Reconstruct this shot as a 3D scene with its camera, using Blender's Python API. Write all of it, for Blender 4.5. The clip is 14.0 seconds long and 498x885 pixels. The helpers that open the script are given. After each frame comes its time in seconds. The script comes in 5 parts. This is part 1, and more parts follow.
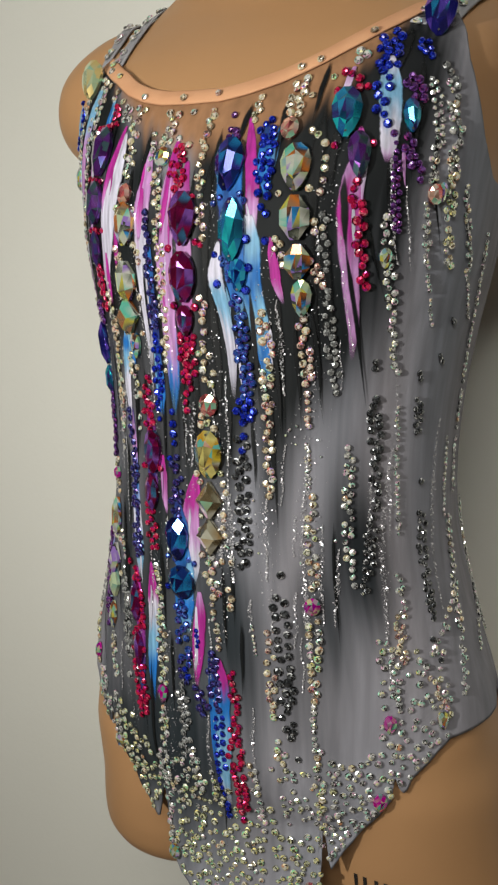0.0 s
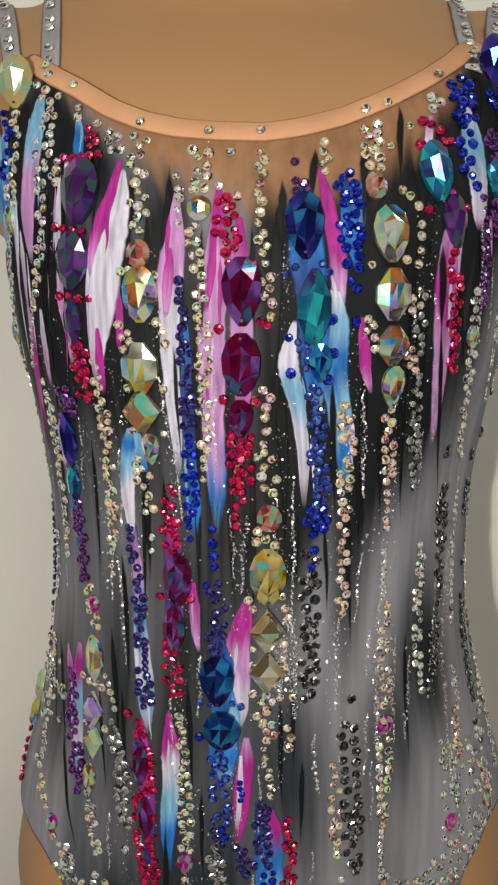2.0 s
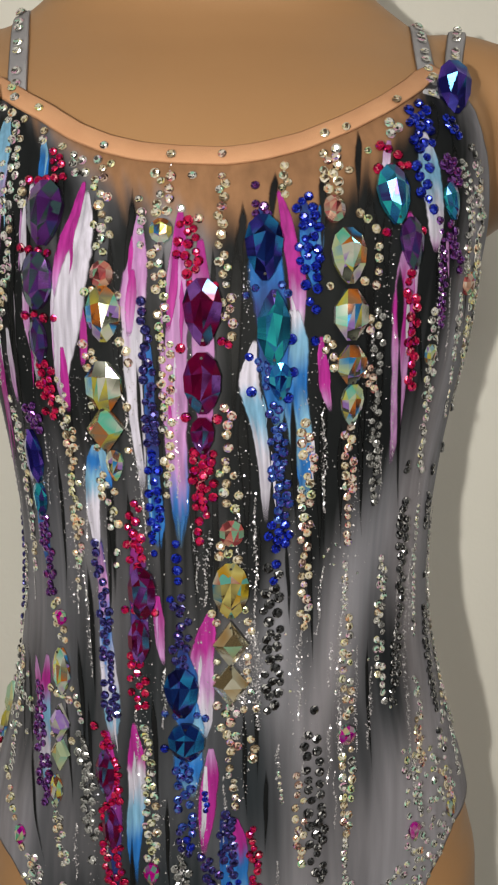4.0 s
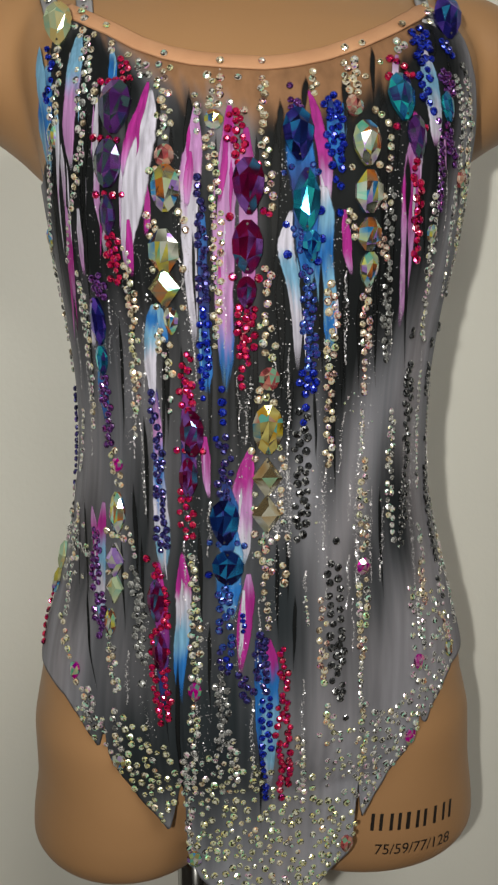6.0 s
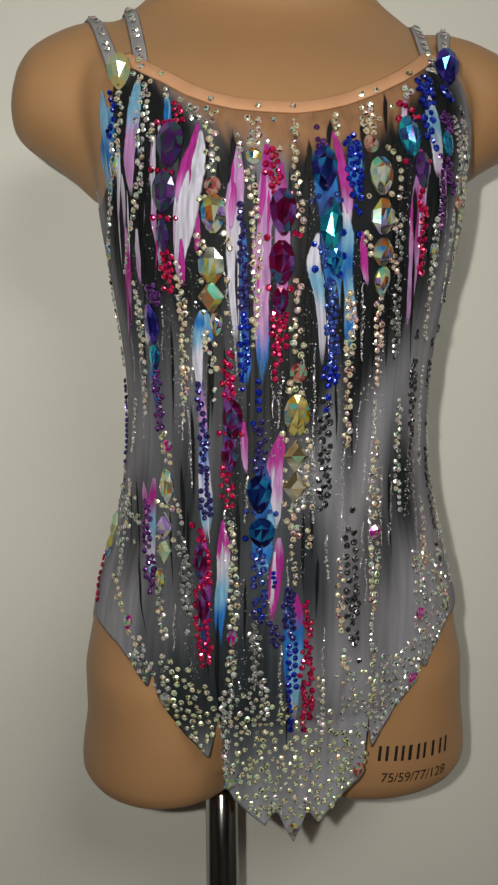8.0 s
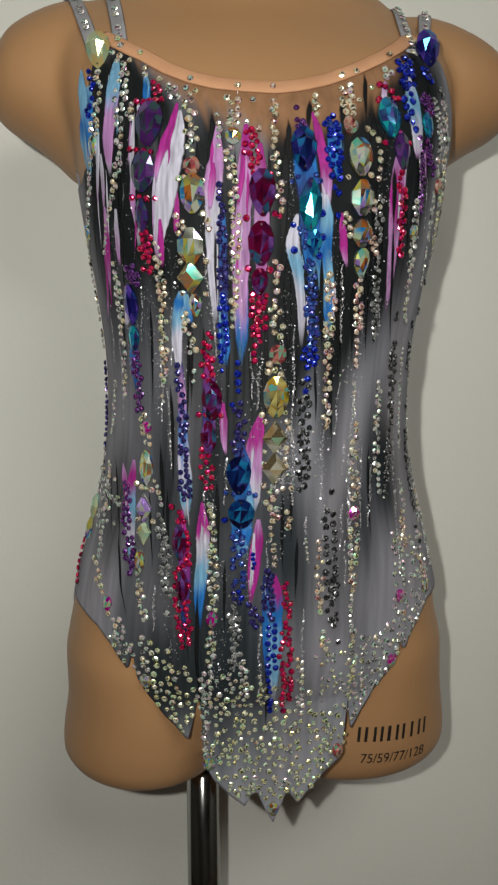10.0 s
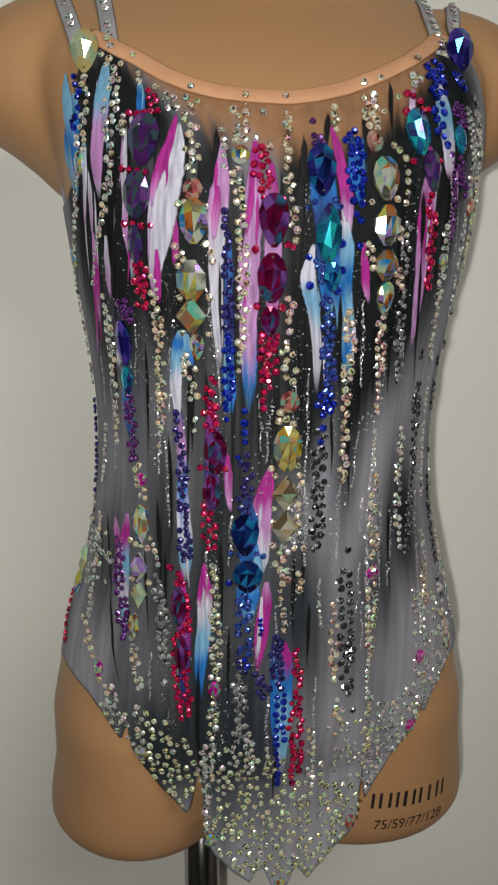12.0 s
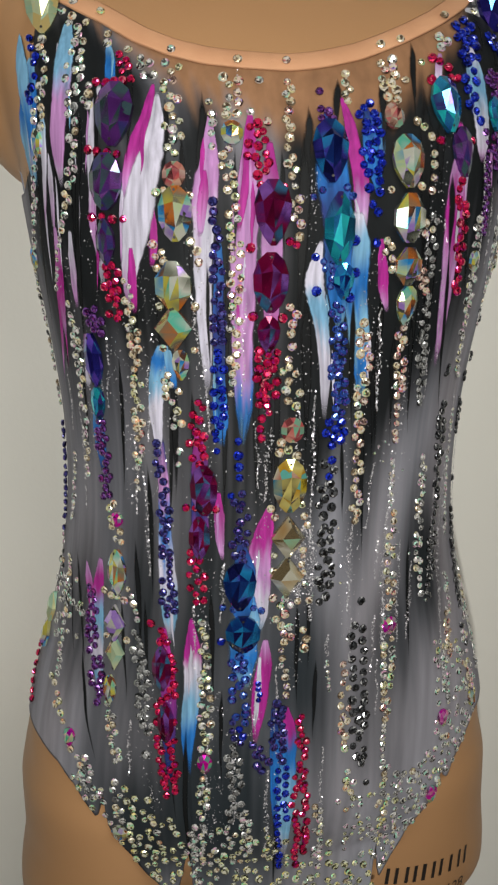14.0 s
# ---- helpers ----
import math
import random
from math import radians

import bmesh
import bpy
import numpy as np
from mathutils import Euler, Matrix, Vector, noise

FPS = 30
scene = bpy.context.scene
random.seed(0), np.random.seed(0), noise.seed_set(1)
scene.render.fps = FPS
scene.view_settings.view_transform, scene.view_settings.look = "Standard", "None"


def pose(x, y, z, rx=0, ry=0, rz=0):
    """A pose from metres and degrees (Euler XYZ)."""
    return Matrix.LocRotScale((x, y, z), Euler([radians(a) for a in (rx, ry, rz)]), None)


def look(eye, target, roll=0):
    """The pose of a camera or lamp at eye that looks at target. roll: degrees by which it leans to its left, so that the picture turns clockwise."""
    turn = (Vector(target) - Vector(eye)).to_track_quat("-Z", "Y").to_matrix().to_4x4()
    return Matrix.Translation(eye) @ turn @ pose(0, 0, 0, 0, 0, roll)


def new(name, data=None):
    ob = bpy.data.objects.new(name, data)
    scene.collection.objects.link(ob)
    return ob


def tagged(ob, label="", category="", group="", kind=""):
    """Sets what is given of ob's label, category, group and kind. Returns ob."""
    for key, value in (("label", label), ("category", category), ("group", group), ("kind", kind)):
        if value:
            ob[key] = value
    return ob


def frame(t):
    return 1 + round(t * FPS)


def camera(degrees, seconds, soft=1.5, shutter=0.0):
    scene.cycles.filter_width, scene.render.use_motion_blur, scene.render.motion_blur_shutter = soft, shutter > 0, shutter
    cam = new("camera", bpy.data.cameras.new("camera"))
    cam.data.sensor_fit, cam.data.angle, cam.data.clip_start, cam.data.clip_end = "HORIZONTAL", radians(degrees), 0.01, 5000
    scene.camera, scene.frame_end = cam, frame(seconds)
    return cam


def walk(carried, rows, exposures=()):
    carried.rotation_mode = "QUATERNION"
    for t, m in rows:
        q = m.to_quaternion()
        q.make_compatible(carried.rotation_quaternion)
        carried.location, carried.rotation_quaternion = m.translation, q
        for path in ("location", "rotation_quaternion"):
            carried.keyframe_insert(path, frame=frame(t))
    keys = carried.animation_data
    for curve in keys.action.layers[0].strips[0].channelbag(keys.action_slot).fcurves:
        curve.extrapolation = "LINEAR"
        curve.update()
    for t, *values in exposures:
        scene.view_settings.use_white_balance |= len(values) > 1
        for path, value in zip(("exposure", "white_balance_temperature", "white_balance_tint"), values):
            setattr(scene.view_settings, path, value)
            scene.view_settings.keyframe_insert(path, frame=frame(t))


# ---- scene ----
cam = camera(32.2, 14.0, 2.4)
# seconds, eye (x, y, z), Euler degrees; the torso stands at the origin and faces -y
ROWS = [
    (0.0, 0.2124, -0.5035, 0.8713, 80.77, -0.12, 26.51),
    (0.5, 0.1596, -0.5001, 0.8782, 80.97, -0.10, 21.05),
    (1.0, 0.0462, -0.5113, 0.8917, 80.68, 0.37, 7.33),
    (1.5, -0.0217, -0.4933, 0.9076, 79.54, 0.74, -1.92),
    (2.0, -0.0262, -0.4631, 0.9213, 78.42, 0.55, -3.19),
    (2.2, -0.0282, -0.4530, 0.9295, 77.98, 0.55, -3.37),
    (4.3, -0.0160, -0.4725, 0.9255, 79.28, 0.37, -4.40),
    (4.5, -0.0196, -0.4752, 0.9142, 79.90, 0.37, -4.66),
    (5.0, -0.0286, -0.5035, 0.8840, 80.69, 0.40, -5.10),
    (5.5, -0.0481, -0.5295, 0.8632, 80.87, 0.32, -6.06),
    (6.0, -0.0588, -0.5484, 0.8555, 81.03, 0.29, -6.57),
    (6.5, -0.0701, -0.5638, 0.8507, 80.96, 0.31, -6.93),
    (7.0, -0.0765, -0.5843, 0.8515, 80.83, 0.31, -7.40),
    (7.5, -0.0864, -0.6093, 0.8631, 80.67, 0.26, -7.63),
    (8.0, -0.0965, -0.6259, 0.8646, 80.39, 0.14, -7.62),
    (8.5, -0.0968, -0.6402, 0.8636, 80.59, 0.03, -7.83),
    (9.0, -0.0931, -0.6464, 0.8584, 80.60, -0.00, -7.99),
    (11.5, -0.0909, -0.5745, 0.8763, 77.89, -0.31, -8.93),
    (12.0, -0.0915, -0.5614, 0.8951, 77.71, -0.29, -9.03),
    (12.5, -0.0885, -0.5454, 0.9018, 77.01, -0.21, -9.16),
    (13.0, -0.0880, -0.5239, 0.9011, 76.64, -0.14, -9.33),
    (13.5, -0.0843, -0.5065, 0.9033, 76.64, -0.10, -9.49),
    (14.0, -0.0800, -0.4850, 0.8999, 76.93, -0.10, -9.53),
]
walk(cam, [(t, pose(*row)) for t, *row in ROWS],
     ((0.0, 0.45, 6650, 10), (0.5, 0.42, 6650, 10), (1.0, 0.27, 6700, 11), (1.5, 0.27, 6850, 12), (2.0, 0.36, 6900, 12), (4.5, 0.30, 7000, 12.5), (5.0, 0.24, 6950, 12), (6.0, 0.18, 6800, 10),
      (7.5, 0.10, 6800, 10), (9.0, 0.08, 6600, 9.5), (11.5, 0.12, 6550, 10), (13.0, 0.20, 6550, 11), (14.0, 0.28, 6600, 12)))

# ---- world and light ----
world = bpy.data.worlds.new("world")
scene.world = world
world.use_nodes = True
world.node_tree.nodes["Background"].inputs[0].default_value = (0.5, 0.55, 0.6, 1)
world.node_tree.nodes["Background"].inputs[1].default_value = 0.1


def area_lamp(name, eye, target, size, watts, colour):
    data = bpy.data.lights.new(name, "AREA")
    data.shape, data.size, data.energy, data.color = "DISK", size, watts, colour
    lamp = new(name, data)
    lamp.matrix_world = look(eye, target)
    return lamp


KEY_EYE = (-0.15, -0.665, 0.905)
area_lamp("key_light", KEY_EYE, (0, 0, 0.85), 0.014, 3.0, (1.0, 0.99, 0.94))
# Unseen overhead lamp, added as soft fill for the body and wall.
area_lamp("ceiling_light", (0.6, -1.8, 2.38), (0.55, -1.55, 0), 1.3, 40, (1.0, 0.99, 0.94))


# ---- materials ----
def material(name, rough=0.5, metal=0.0, spec=0.5):
    m = bpy.data.materials.new(name)
    m.use_nodes = True
    n = m.node_tree.nodes
    b = n["Principled BSDF"]
    b.inputs["Roughness"].default_value, b.inputs["Metallic"].default_value = rough, metal
    b.inputs["Specular IOR Level"].default_value = spec
    return m, n, m.node_tree.links, b


def noise_node(n, l, scale, detail=4.0, stretch=None):
    tc = n.new("ShaderNodeTexCoord")
    t = n.new("ShaderNodeTexNoise")
    t.inputs["Scale"].default_value, t.inputs["Detail"].default_value = scale, detail
    if stretch:
        mp = n.new("ShaderNodeMapping")
        mp.inputs["Scale"].default_value = stretch
        l.new(tc.outputs["Object"], mp.inputs[0])
        l.new(mp.outputs[0], t.inputs[0])
    else:
        l.new(tc.outputs["Object"], t.inputs[0])
    return t


def bump(n, l, b, height, strength, distance):
    k = n.new("ShaderNodeBump")
    k.inputs["Strength"].default_value, k.inputs["Distance"].default_value = strength, distance
    l.new(height, k.inputs["Height"])
    l.new(k.outputs[0], b.inputs["Normal"])


def ramp(n, l, fac, stops, mode="LINEAR"):
    r = n.new("ShaderNodeValToRGB")
    r.color_ramp.interpolation = mode
    e = r.color_ramp.elements
    while len(e) < len(stops):
        e.new(0.5)
    for k, (p, c) in zip(e, stops):
        k.position, k.color = p, (*c, 1)
    l.new(fac, r.inputs[0])
    return r


def mottled(name, a, b_, scale, rough, fine=600.0, depth=0.0003, strength=0.3, spec=0.4, stretch=None, metal=0.0):
    m, n, l, b = material(name, rough, metal, spec)
    t = noise_node(n, l, scale, 5.0, stretch)
    r = ramp(n, l, t.outputs["Fac"], ((0.3, a), (0.7, b_)))
    l.new(r.outputs[0], b.inputs["Base Color"])
    f = noise_node(n, l, fine, 3.0)
    bump(n, l, b, f.outputs["Fac"], strength, depth)
    return m


M_WALL = mottled("painted_wall", (0.665, 0.665, 0.605), (0.70, 0.70, 0.645), 2.5, 0.6, 260.0, 0.0006, 0.25)
# For the unseen walls: dark, so that the stones reflect less light.
M_DARK = mottled("taupe_wall_paint", (0.13, 0.12, 0.11), (0.17, 0.155, 0.14), 2.5, 0.6, 260.0, 0.0006, 0.25)
M_CEIL = mottled("ceiling_paint", (0.75, 0.75, 0.73), (0.8, 0.8, 0.78), 3.0, 0.7)
# Unseen floor, darkened so that less light bounces up the wall.
M_FLOOR = mottled("floor_wood", (0.06, 0.04, 0.027), (0.10, 0.065, 0.042), 6.0, 0.45, 120.0, 0.0004, 0.3, 0.4, (1, 12, 1))
M_SKIN = mottled("mannequin_plastic", (0.365, 0.2, 0.092), (0.395, 0.22, 0.103), 9.0, 0.46, 900.0, 0.0001, 0.12, 0.35)
M_PEACH = mottled("peach_elastic", (0.50, 0.26, 0.14), (0.57, 0.31, 0.17), 60.0, 0.6, 1800.0, 0.0004, 0.5, 0.2)
M_STRAP = mottled("grey_strap", (0.26, 0.26, 0.28), (0.33, 0.33, 0.35), 80.0, 0.55, 1800.0, 0.0004, 0.5, 0.2)
M_CHROME = mottled("chrome", (0.34, 0.34, 0.33), (0.40, 0.40, 0.39), 8.0, 0.12, 400.0, 0.00005, 0.1, 0.5, None, 1.0)
M_INK = mottled("black_print", (0.012, 0.01, 0.01), (0.02, 0.018, 0.016), 50.0, 0.45)


def dyed_fabric(name, rough, sheen, knit, streak, dry, thin=False):
    m, n, l, b = material(name, rough, 0.0, 0.15)
    vc = n.new("ShaderNodeVertexColor")
    vc.layer_name = "dye"
    t = noise_node(n, l, streak, 5.0, (1, 1, 0.06))
    mix = n.new("ShaderNodeMix")
    mix.data_type, mix.blend_type = "RGBA", "MULTIPLY"
    mix.inputs["Factor"].default_value = 1.0
    r = ramp(n, l, t.outputs["Fac"], ((0.3, (dry, dry, dry)), (0.7, (1.15, 1.15, 1.15))))
    l.new(vc.outputs["Color"], mix.inputs["A"])
    l.new(r.outputs[0], mix.inputs["B"])
    l.new(mix.outputs["Result"], b.inputs["Base Color"])
    b.inputs["Sheen Weight"].default_value = sheen
    if thin:
        k = n.new("ShaderNodeMath")
        k.operation, k.inputs[1].default_value = "MULTIPLY", -0.9
        l.new(t.outputs["Fac"], k.inputs[0])
        q = n.new("ShaderNodeMath")
        q.operation, q.use_clamp, q.inputs[1].default_value = "MULTIPLY_ADD", True, 1.75
        l.new(vc.outputs["Alpha"], q.inputs[0])
        l.new(k.outputs[0], q.inputs[2])
        l.new(q.outputs[0], b.inputs["Alpha"])
    f = noise_node(n, l, knit, 2.0)
    crease = noise_node(n, l, 55.0, 2.0, (1, 1, 0.12))
    k = n.new("ShaderNodeBump")
    k.inputs["Strength"].default_value, k.inputs["Distance"].default_value = 0.45, 0.004
    l.new(crease.outputs["Fac"], k.inputs["Height"])
    bump(n, l, b, f.outputs["Fac"], 0.3, 0.00025)
    l.new(k.outputs[0], b.inputs["Normal"].links[0].from_node.inputs["Normal"])
    return m


M_FABRIC = dyed_fabric("dyed_stretch_velvet", 0.66, 0.0, 1500.0, 160.0, 0.82)
M_PAINT = dyed_fabric("fabric_paint", 0.55, 0.0, 900.0, 420.0, 0.62, True)


# ---- shape of the torso ----
# height, half width, half depth, centre depth, squareness
TORSO = np.array([
    (0.53, 0.100, 0.054, -0.012, 2.0), (0.56, 0.127, 0.070, -0.020, 2.0), (0.60, 0.136, 0.080, -0.027, 2.0),
    (0.65, 0.131, 0.080, -0.030, 2.05), (0.70, 0.1145, 0.080, -0.033, 2.1), (0.75, 0.1025, 0.081, -0.036, 2.1),
    (0.80, 0.1005, 0.083, -0.036, 2.1), (0.85, 0.1065, 0.086, -0.036, 2.1), (0.90, 0.1165, 0.089, -0.035, 2.15),
    (0.94, 0.122, 0.087, -0.031, 2.25), (0.97, 0.130, 0.080, -0.024, 2.4), (1.00, 0.138, 0.067, -0.013, 2.5),
    (1.02, 0.134, 0.056, -0.006, 2.5), (1.04, 0.116, 0.044, 0.004, 2.3), (1.055, 0.088, 0.041, 0.008, 2.1),
    (1.075, 0.063, 0.044, 0.006, 2.0), (1.10, 0.055, 0.049, 0.006, 2.0), (1.15, 0.053, 0.051, 0.008, 2.0)])


def section(z):
    return [float(np.interp(z, TORSO[:, 0], TORSO[:, k])) for k in (1, 2, 3, 4)]


def sway(z):
    """Sideways offset of the torso's axis."""
    return float(np.interp(z, (0.53, 0.65, 0.75, 0.95, 1.0, 1.06), (0.004, 0.003, 0.0015, 0.005, 0.003, 0.0)))


def ring_point(a, d, yc, p, deg, z):
    s, c = math.sin(radians(deg)), math.cos(radians(deg))
    return Vector((sway(z) + a * math.copysign(abs(s) ** (2 / p), s), yc - d * math.copysign(abs(c) ** (2 / p), c), z))


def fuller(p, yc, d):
    """The front is fuller over the chest, more so on the wearer's left; it leans out. It draws in along rays to the
    camera, to fit the camera's view.
    """
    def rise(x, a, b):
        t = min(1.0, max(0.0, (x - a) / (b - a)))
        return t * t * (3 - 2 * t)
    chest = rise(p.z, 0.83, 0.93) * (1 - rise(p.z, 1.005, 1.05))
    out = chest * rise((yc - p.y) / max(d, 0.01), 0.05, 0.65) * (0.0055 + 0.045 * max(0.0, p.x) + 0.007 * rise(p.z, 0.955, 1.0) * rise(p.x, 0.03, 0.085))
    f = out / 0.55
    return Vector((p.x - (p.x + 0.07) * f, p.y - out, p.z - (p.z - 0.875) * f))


def smooth_section(z):
    """The sections averaged over a few centimetres of height."""
    k = [section(z + dz) for dz in (-0.02, -0.01, 0.0, 0.01, 0.02)]
    return [sum(v) / 5 for v in zip(*k)]


def on_suit(deg, z, lift=0.0):
    """A point of the leotard's outside at an angle from the front and a height. Below the hips the front panels hang free."""
    a, d, yc, p = smooth_section(max(z, 0.585) if z < 0.6 else z)
    if z < 0.6:
        d -= 0.05 * (0.6 - z)
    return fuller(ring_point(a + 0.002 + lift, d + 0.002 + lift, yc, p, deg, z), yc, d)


def suit_frame(deg, z, lift=0.0):
    p = on_suit(deg, z, lift)
    u = on_suit(deg + 0.6, z, lift) - on_suit(deg - 0.6, z, lift)
    v = on_suit(deg, z + 0.003, lift) - on_suit(deg, z - 0.003, lift)
    u.normalize()
    w = u.cross(v).normalized()
    return p, u, w.cross(u).normalized(), w


# ---- building helpers ----
def part(name, bm, mat, parent=None, label="", smooth=False):
    me = bpy.data.meshes.new(name)
    bm.to_mesh(me)
    bm.free()
    me.materials.append(mat)
    if smooth:
        for f in me.polygons:
            f.use_smooth = True
    ob = new(name, me)
    if parent:
        ob.parent = parent
    if label:
        tagged(ob, label)
    return ob


def loft(bm, rings, caps=True):
    rows = [[bm.verts.new(p) for p in ring] for ring in rings]
    for r, s in zip(rows, rows[1:]):
        for i in range(len(r)):
            bm.faces.new((r[i], r[(i + 1) % len(r)], s[(i + 1) % len(r)], s[i]))
    if caps:
        bm.faces.new(rows[0][::-1])
        bm.faces.new(rows[-1])


def slab(name, lo, hi, mat, label, category):
    bm = bmesh.new()
    bmesh.ops.create_cube(bm, size=1.0)
    for v in bm.verts:
        v.co = Vector([(l + h) / 2 + c * (h - l) for l, h, c in zip(lo, hi, v.co)])
    return tagged(part(name, bm, mat), label, category, kind="structure")


# ---- the room ----
WALL = 0.125
slab("wall_north", (-2.2, WALL, 0), (2.2, WALL + 0.12, 2.4), M_WALL, "plain warm white painted wall close behind the mannequin", "wall")
# The other three walls are unseen, added to close the room and darken reflections.
slab("wall_south", (-2.2, -4.62, 0), (2.2, -4.5, 2.4), M_DARK, "unseen taupe wall, kept dark to dim reflections", "wall")
slab("wall_west", (-2.32, -4.62, 0), (-2.2, WALL + 0.12, 2.4), M_DARK, "unseen taupe wall, kept dark to dim reflections", "wall")
slab("wall_east", (2.2, -4.62, 0), (2.32, WALL + 0.12, 2.4), M_DARK, "unseen taupe wall, kept dark to dim reflections", "wall")
slab("floor", (-2.32, -4.62, -0.1), (2.32, WALL + 0.12, 0), M_FLOOR, "unseen brown floor, kept dark to cut bounce light", "floor")
slab("ceiling", (-2.32, -4.62, 2.4), (2.32, WALL + 0.12, 2.5), M_CEIL, "white painted ceiling", "ceiling")


# ---- mannequin ----
def mannequin():
    bm = bmesh.new()
    rings = []
    for z in np.linspace(0.535, 1.15, 48):
        a, d, yc, p = smooth_section(z)
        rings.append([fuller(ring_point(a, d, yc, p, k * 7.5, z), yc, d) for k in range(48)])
    loft(bm, rings)
    for s in (-1, 1):
        rings = []
        for z, x, y, rx, ry in ((0.491, 0.079, 0.0, 0.022, 0.026), (0.493, 0.079, 0.0, 0.046, 0.050), (0.499, 0.079, 0.0, 0.057, 0.062),
                                (0.511, 0.079, 0.0, 0.064, 0.069), (0.53, 0.076, -0.002, 0.0655, 0.073), (0.56, 0.072, -0.006, 0.065, 0.076),
                                (0.60, 0.069, -0.012, 0.068, 0.078), (0.645, 0.062, -0.018, 0.066, 0.074)):
            rings.append([Vector((s * (x + (rx + (float(np.interp(z, (0.50, 0.56, 0.60, 0.64), (0.016, 0.014, 0.010, 0.006))) if s > 0 else 0.0)) * math.sin(radians(k * 10))), y - ry * math.cos(radians(k * 10)), z + (0.006 * max(0.0, (0.56 - z) / 0.07) if s < 0 else 0.0))) for k in range(36)])
        loft(bm, rings if s > 0 else [r[::-1] for r in rings])
        rings = []
        for x, z, rz, ry in ((0.07, 0.985, 0.058, 0.048), (0.105, 0.986, 0.0605, 0.053), (0.119, 0.9875, 0.0595, 0.053), (0.133, 0.9925, 0.0505, 0.051), (0.148, 0.9948, 0.0413, 0.046),
                             (0.160, 0.9945, 0.0340, 0.040), (0.168, 0.992, 0.0250, 0.031), (0.1735, 0.987, 0.0120, 0.017)):
            rings.append([Vector((s * (x - (0.0 if s < 0 else -0.016) * (x - 0.07) / 0.1), 0.006 + ry * math.cos(radians(k * 10)), z + rz * math.sin(radians(k * 10)))) for k in range(36)])
        loft(bm, rings if s > 0 else [r[::-1] for r in rings])
    bmesh.ops.recalc_face_normals(bm, faces=bm.faces)
    ob = part("mannequin_torso", bm, M_SKIN, None, "", True)
    rm = ob.modifiers.new("skin", "REMESH")
    rm.mode, rm.voxel_size, rm.use_smooth_shade = "VOXEL", 0.0035, True
    sm = ob.modifiers.new("smooth", "SMOOTH")
    sm.factor, sm.iterations = 0.5, 14
    return tagged(ob, "tan matte plastic child torso mannequin on a chrome pole", "mannequin")


mannequin()


def pole():
    base = new("mannequin_stand")
    tagged(base, "shiny chrome pole stand holding up the torso mannequin", "stand")

    def tube(name, x, y, r, z0, z1, seg=40, bevel=0.0):
        bm = bmesh.new()
        zs = [(z0, r - bevel), (z0 + bevel, r), (z1 - bevel, r), (z1, r - bevel)] if bevel else [(z0, r), (z1, r)]
        loft(bm, [[Vector((x + q * math.cos(2 * math.pi * k / seg), y + q * math.sin(2 * math.pi * k / seg), z)) for k in range(seg)] for z, q in zs])
        return part(name, bm, M_CHROME, base, "", True)

    tube("pole", POLE[0], POLE[1], 0.0135, 0.02, 0.56)
    tube("base_plate", POLE[0], POLE[1], 0.11, 0.0, 0.02, 64, 0.004)
    tube("collar", POLE[0], POLE[1], 0.02, 0.02, 0.05, 40, 0.003)
    return base


POLE = (-0.0335, 0.02)
pole()


# ---- leotard ----
leotard = tagged(new("leotard"), "grey ombre gymnastics leotard with painted drips and crystal stones", "leotard")


def spline(points, x):
    """Straight lines through (x, y) points in rising order of x."""
    xs, ys = points[0::2], points[1::2]
    return float(np.interp(x, xs, ys))


# edges of the front: angle from the front in degrees, height
TOP_EDGE_A = (-97.00, 0.9200, -76.00, 0.9220, -67.00, 0.9320, -62.00, 0.9470, -57.00, 0.9630, -51.00, 0.9810, -46.00, 1.0020, -44.20, 1.0131, -36.70, 1.0057, -29.40, 0.9971, -23.50, 0.9880, -17.90, 0.9822, -12.40, 0.9788, -6.80, 0.9774)
TOP_EDGE_B = (-0.80, 0.9767, 2.90, 0.9788, 8.70, 0.9832, 16.40, 0.9917, 28.70, 1.0066, 38.00, 1.0173, 45.90, 1.0228, 53.00, 1.0040, 57.00, 0.9860, 63.00, 0.9680, 69.00, 0.9500, 77.00, 0.9320, 86.00, 0.9250, 97.00, 0.9200)
TOP_EDGE = TOP_EDGE_A + TOP_EDGE_B
LOW_EDGE_A = (-97.00, 0.6680, -88.00, 0.6550, -79.00, 0.6470, -68.70, 0.6422, -59.00, 0.6358, -52.00, 0.6260, -46.80, 0.6144, -44.60, 0.6091, -43.50, 0.6172, -42.50, 0.6271, -41.70, 0.6082, -40.50, 0.6007, -35.70, 0.5839, -29.50, 0.5696, -25.40, 0.5589, -24.10, 0.5692, -22.40, 0.5866, -21.30, 0.5918, -20.80, 0.5738, -20.40, 0.5430, -17.40, 0.5290, -11.10, 0.5144, -8.30, 0.5088, -6.50, 0.5183, -4.70, 0.5199, -2.20, 0.5051)
LOW_EDGE_B = (-0.00, 0.4958, 2.10, 0.5062, 4.20, 0.5190, 5.70, 0.5142, 7.50, 0.5078, 9.80, 0.5150, 15.20, 0.5280, 20.90, 0.5391, 22.10, 0.5545, 22.40, 0.5817, 22.55, 0.5952, 24.20, 0.5605, 24.60, 0.5593, 27.80, 0.5723, 32.00, 0.5853, 37.10, 0.5986, 40.30, 0.6085, 41.30, 0.6234, 42.80, 0.6138, 44.10, 0.6132, 45.90, 0.6211, 49.50, 0.6271, 54.80, 0.6363, 59.40, 0.6423, 86.00, 0.6480, 97.00, 0.6680)
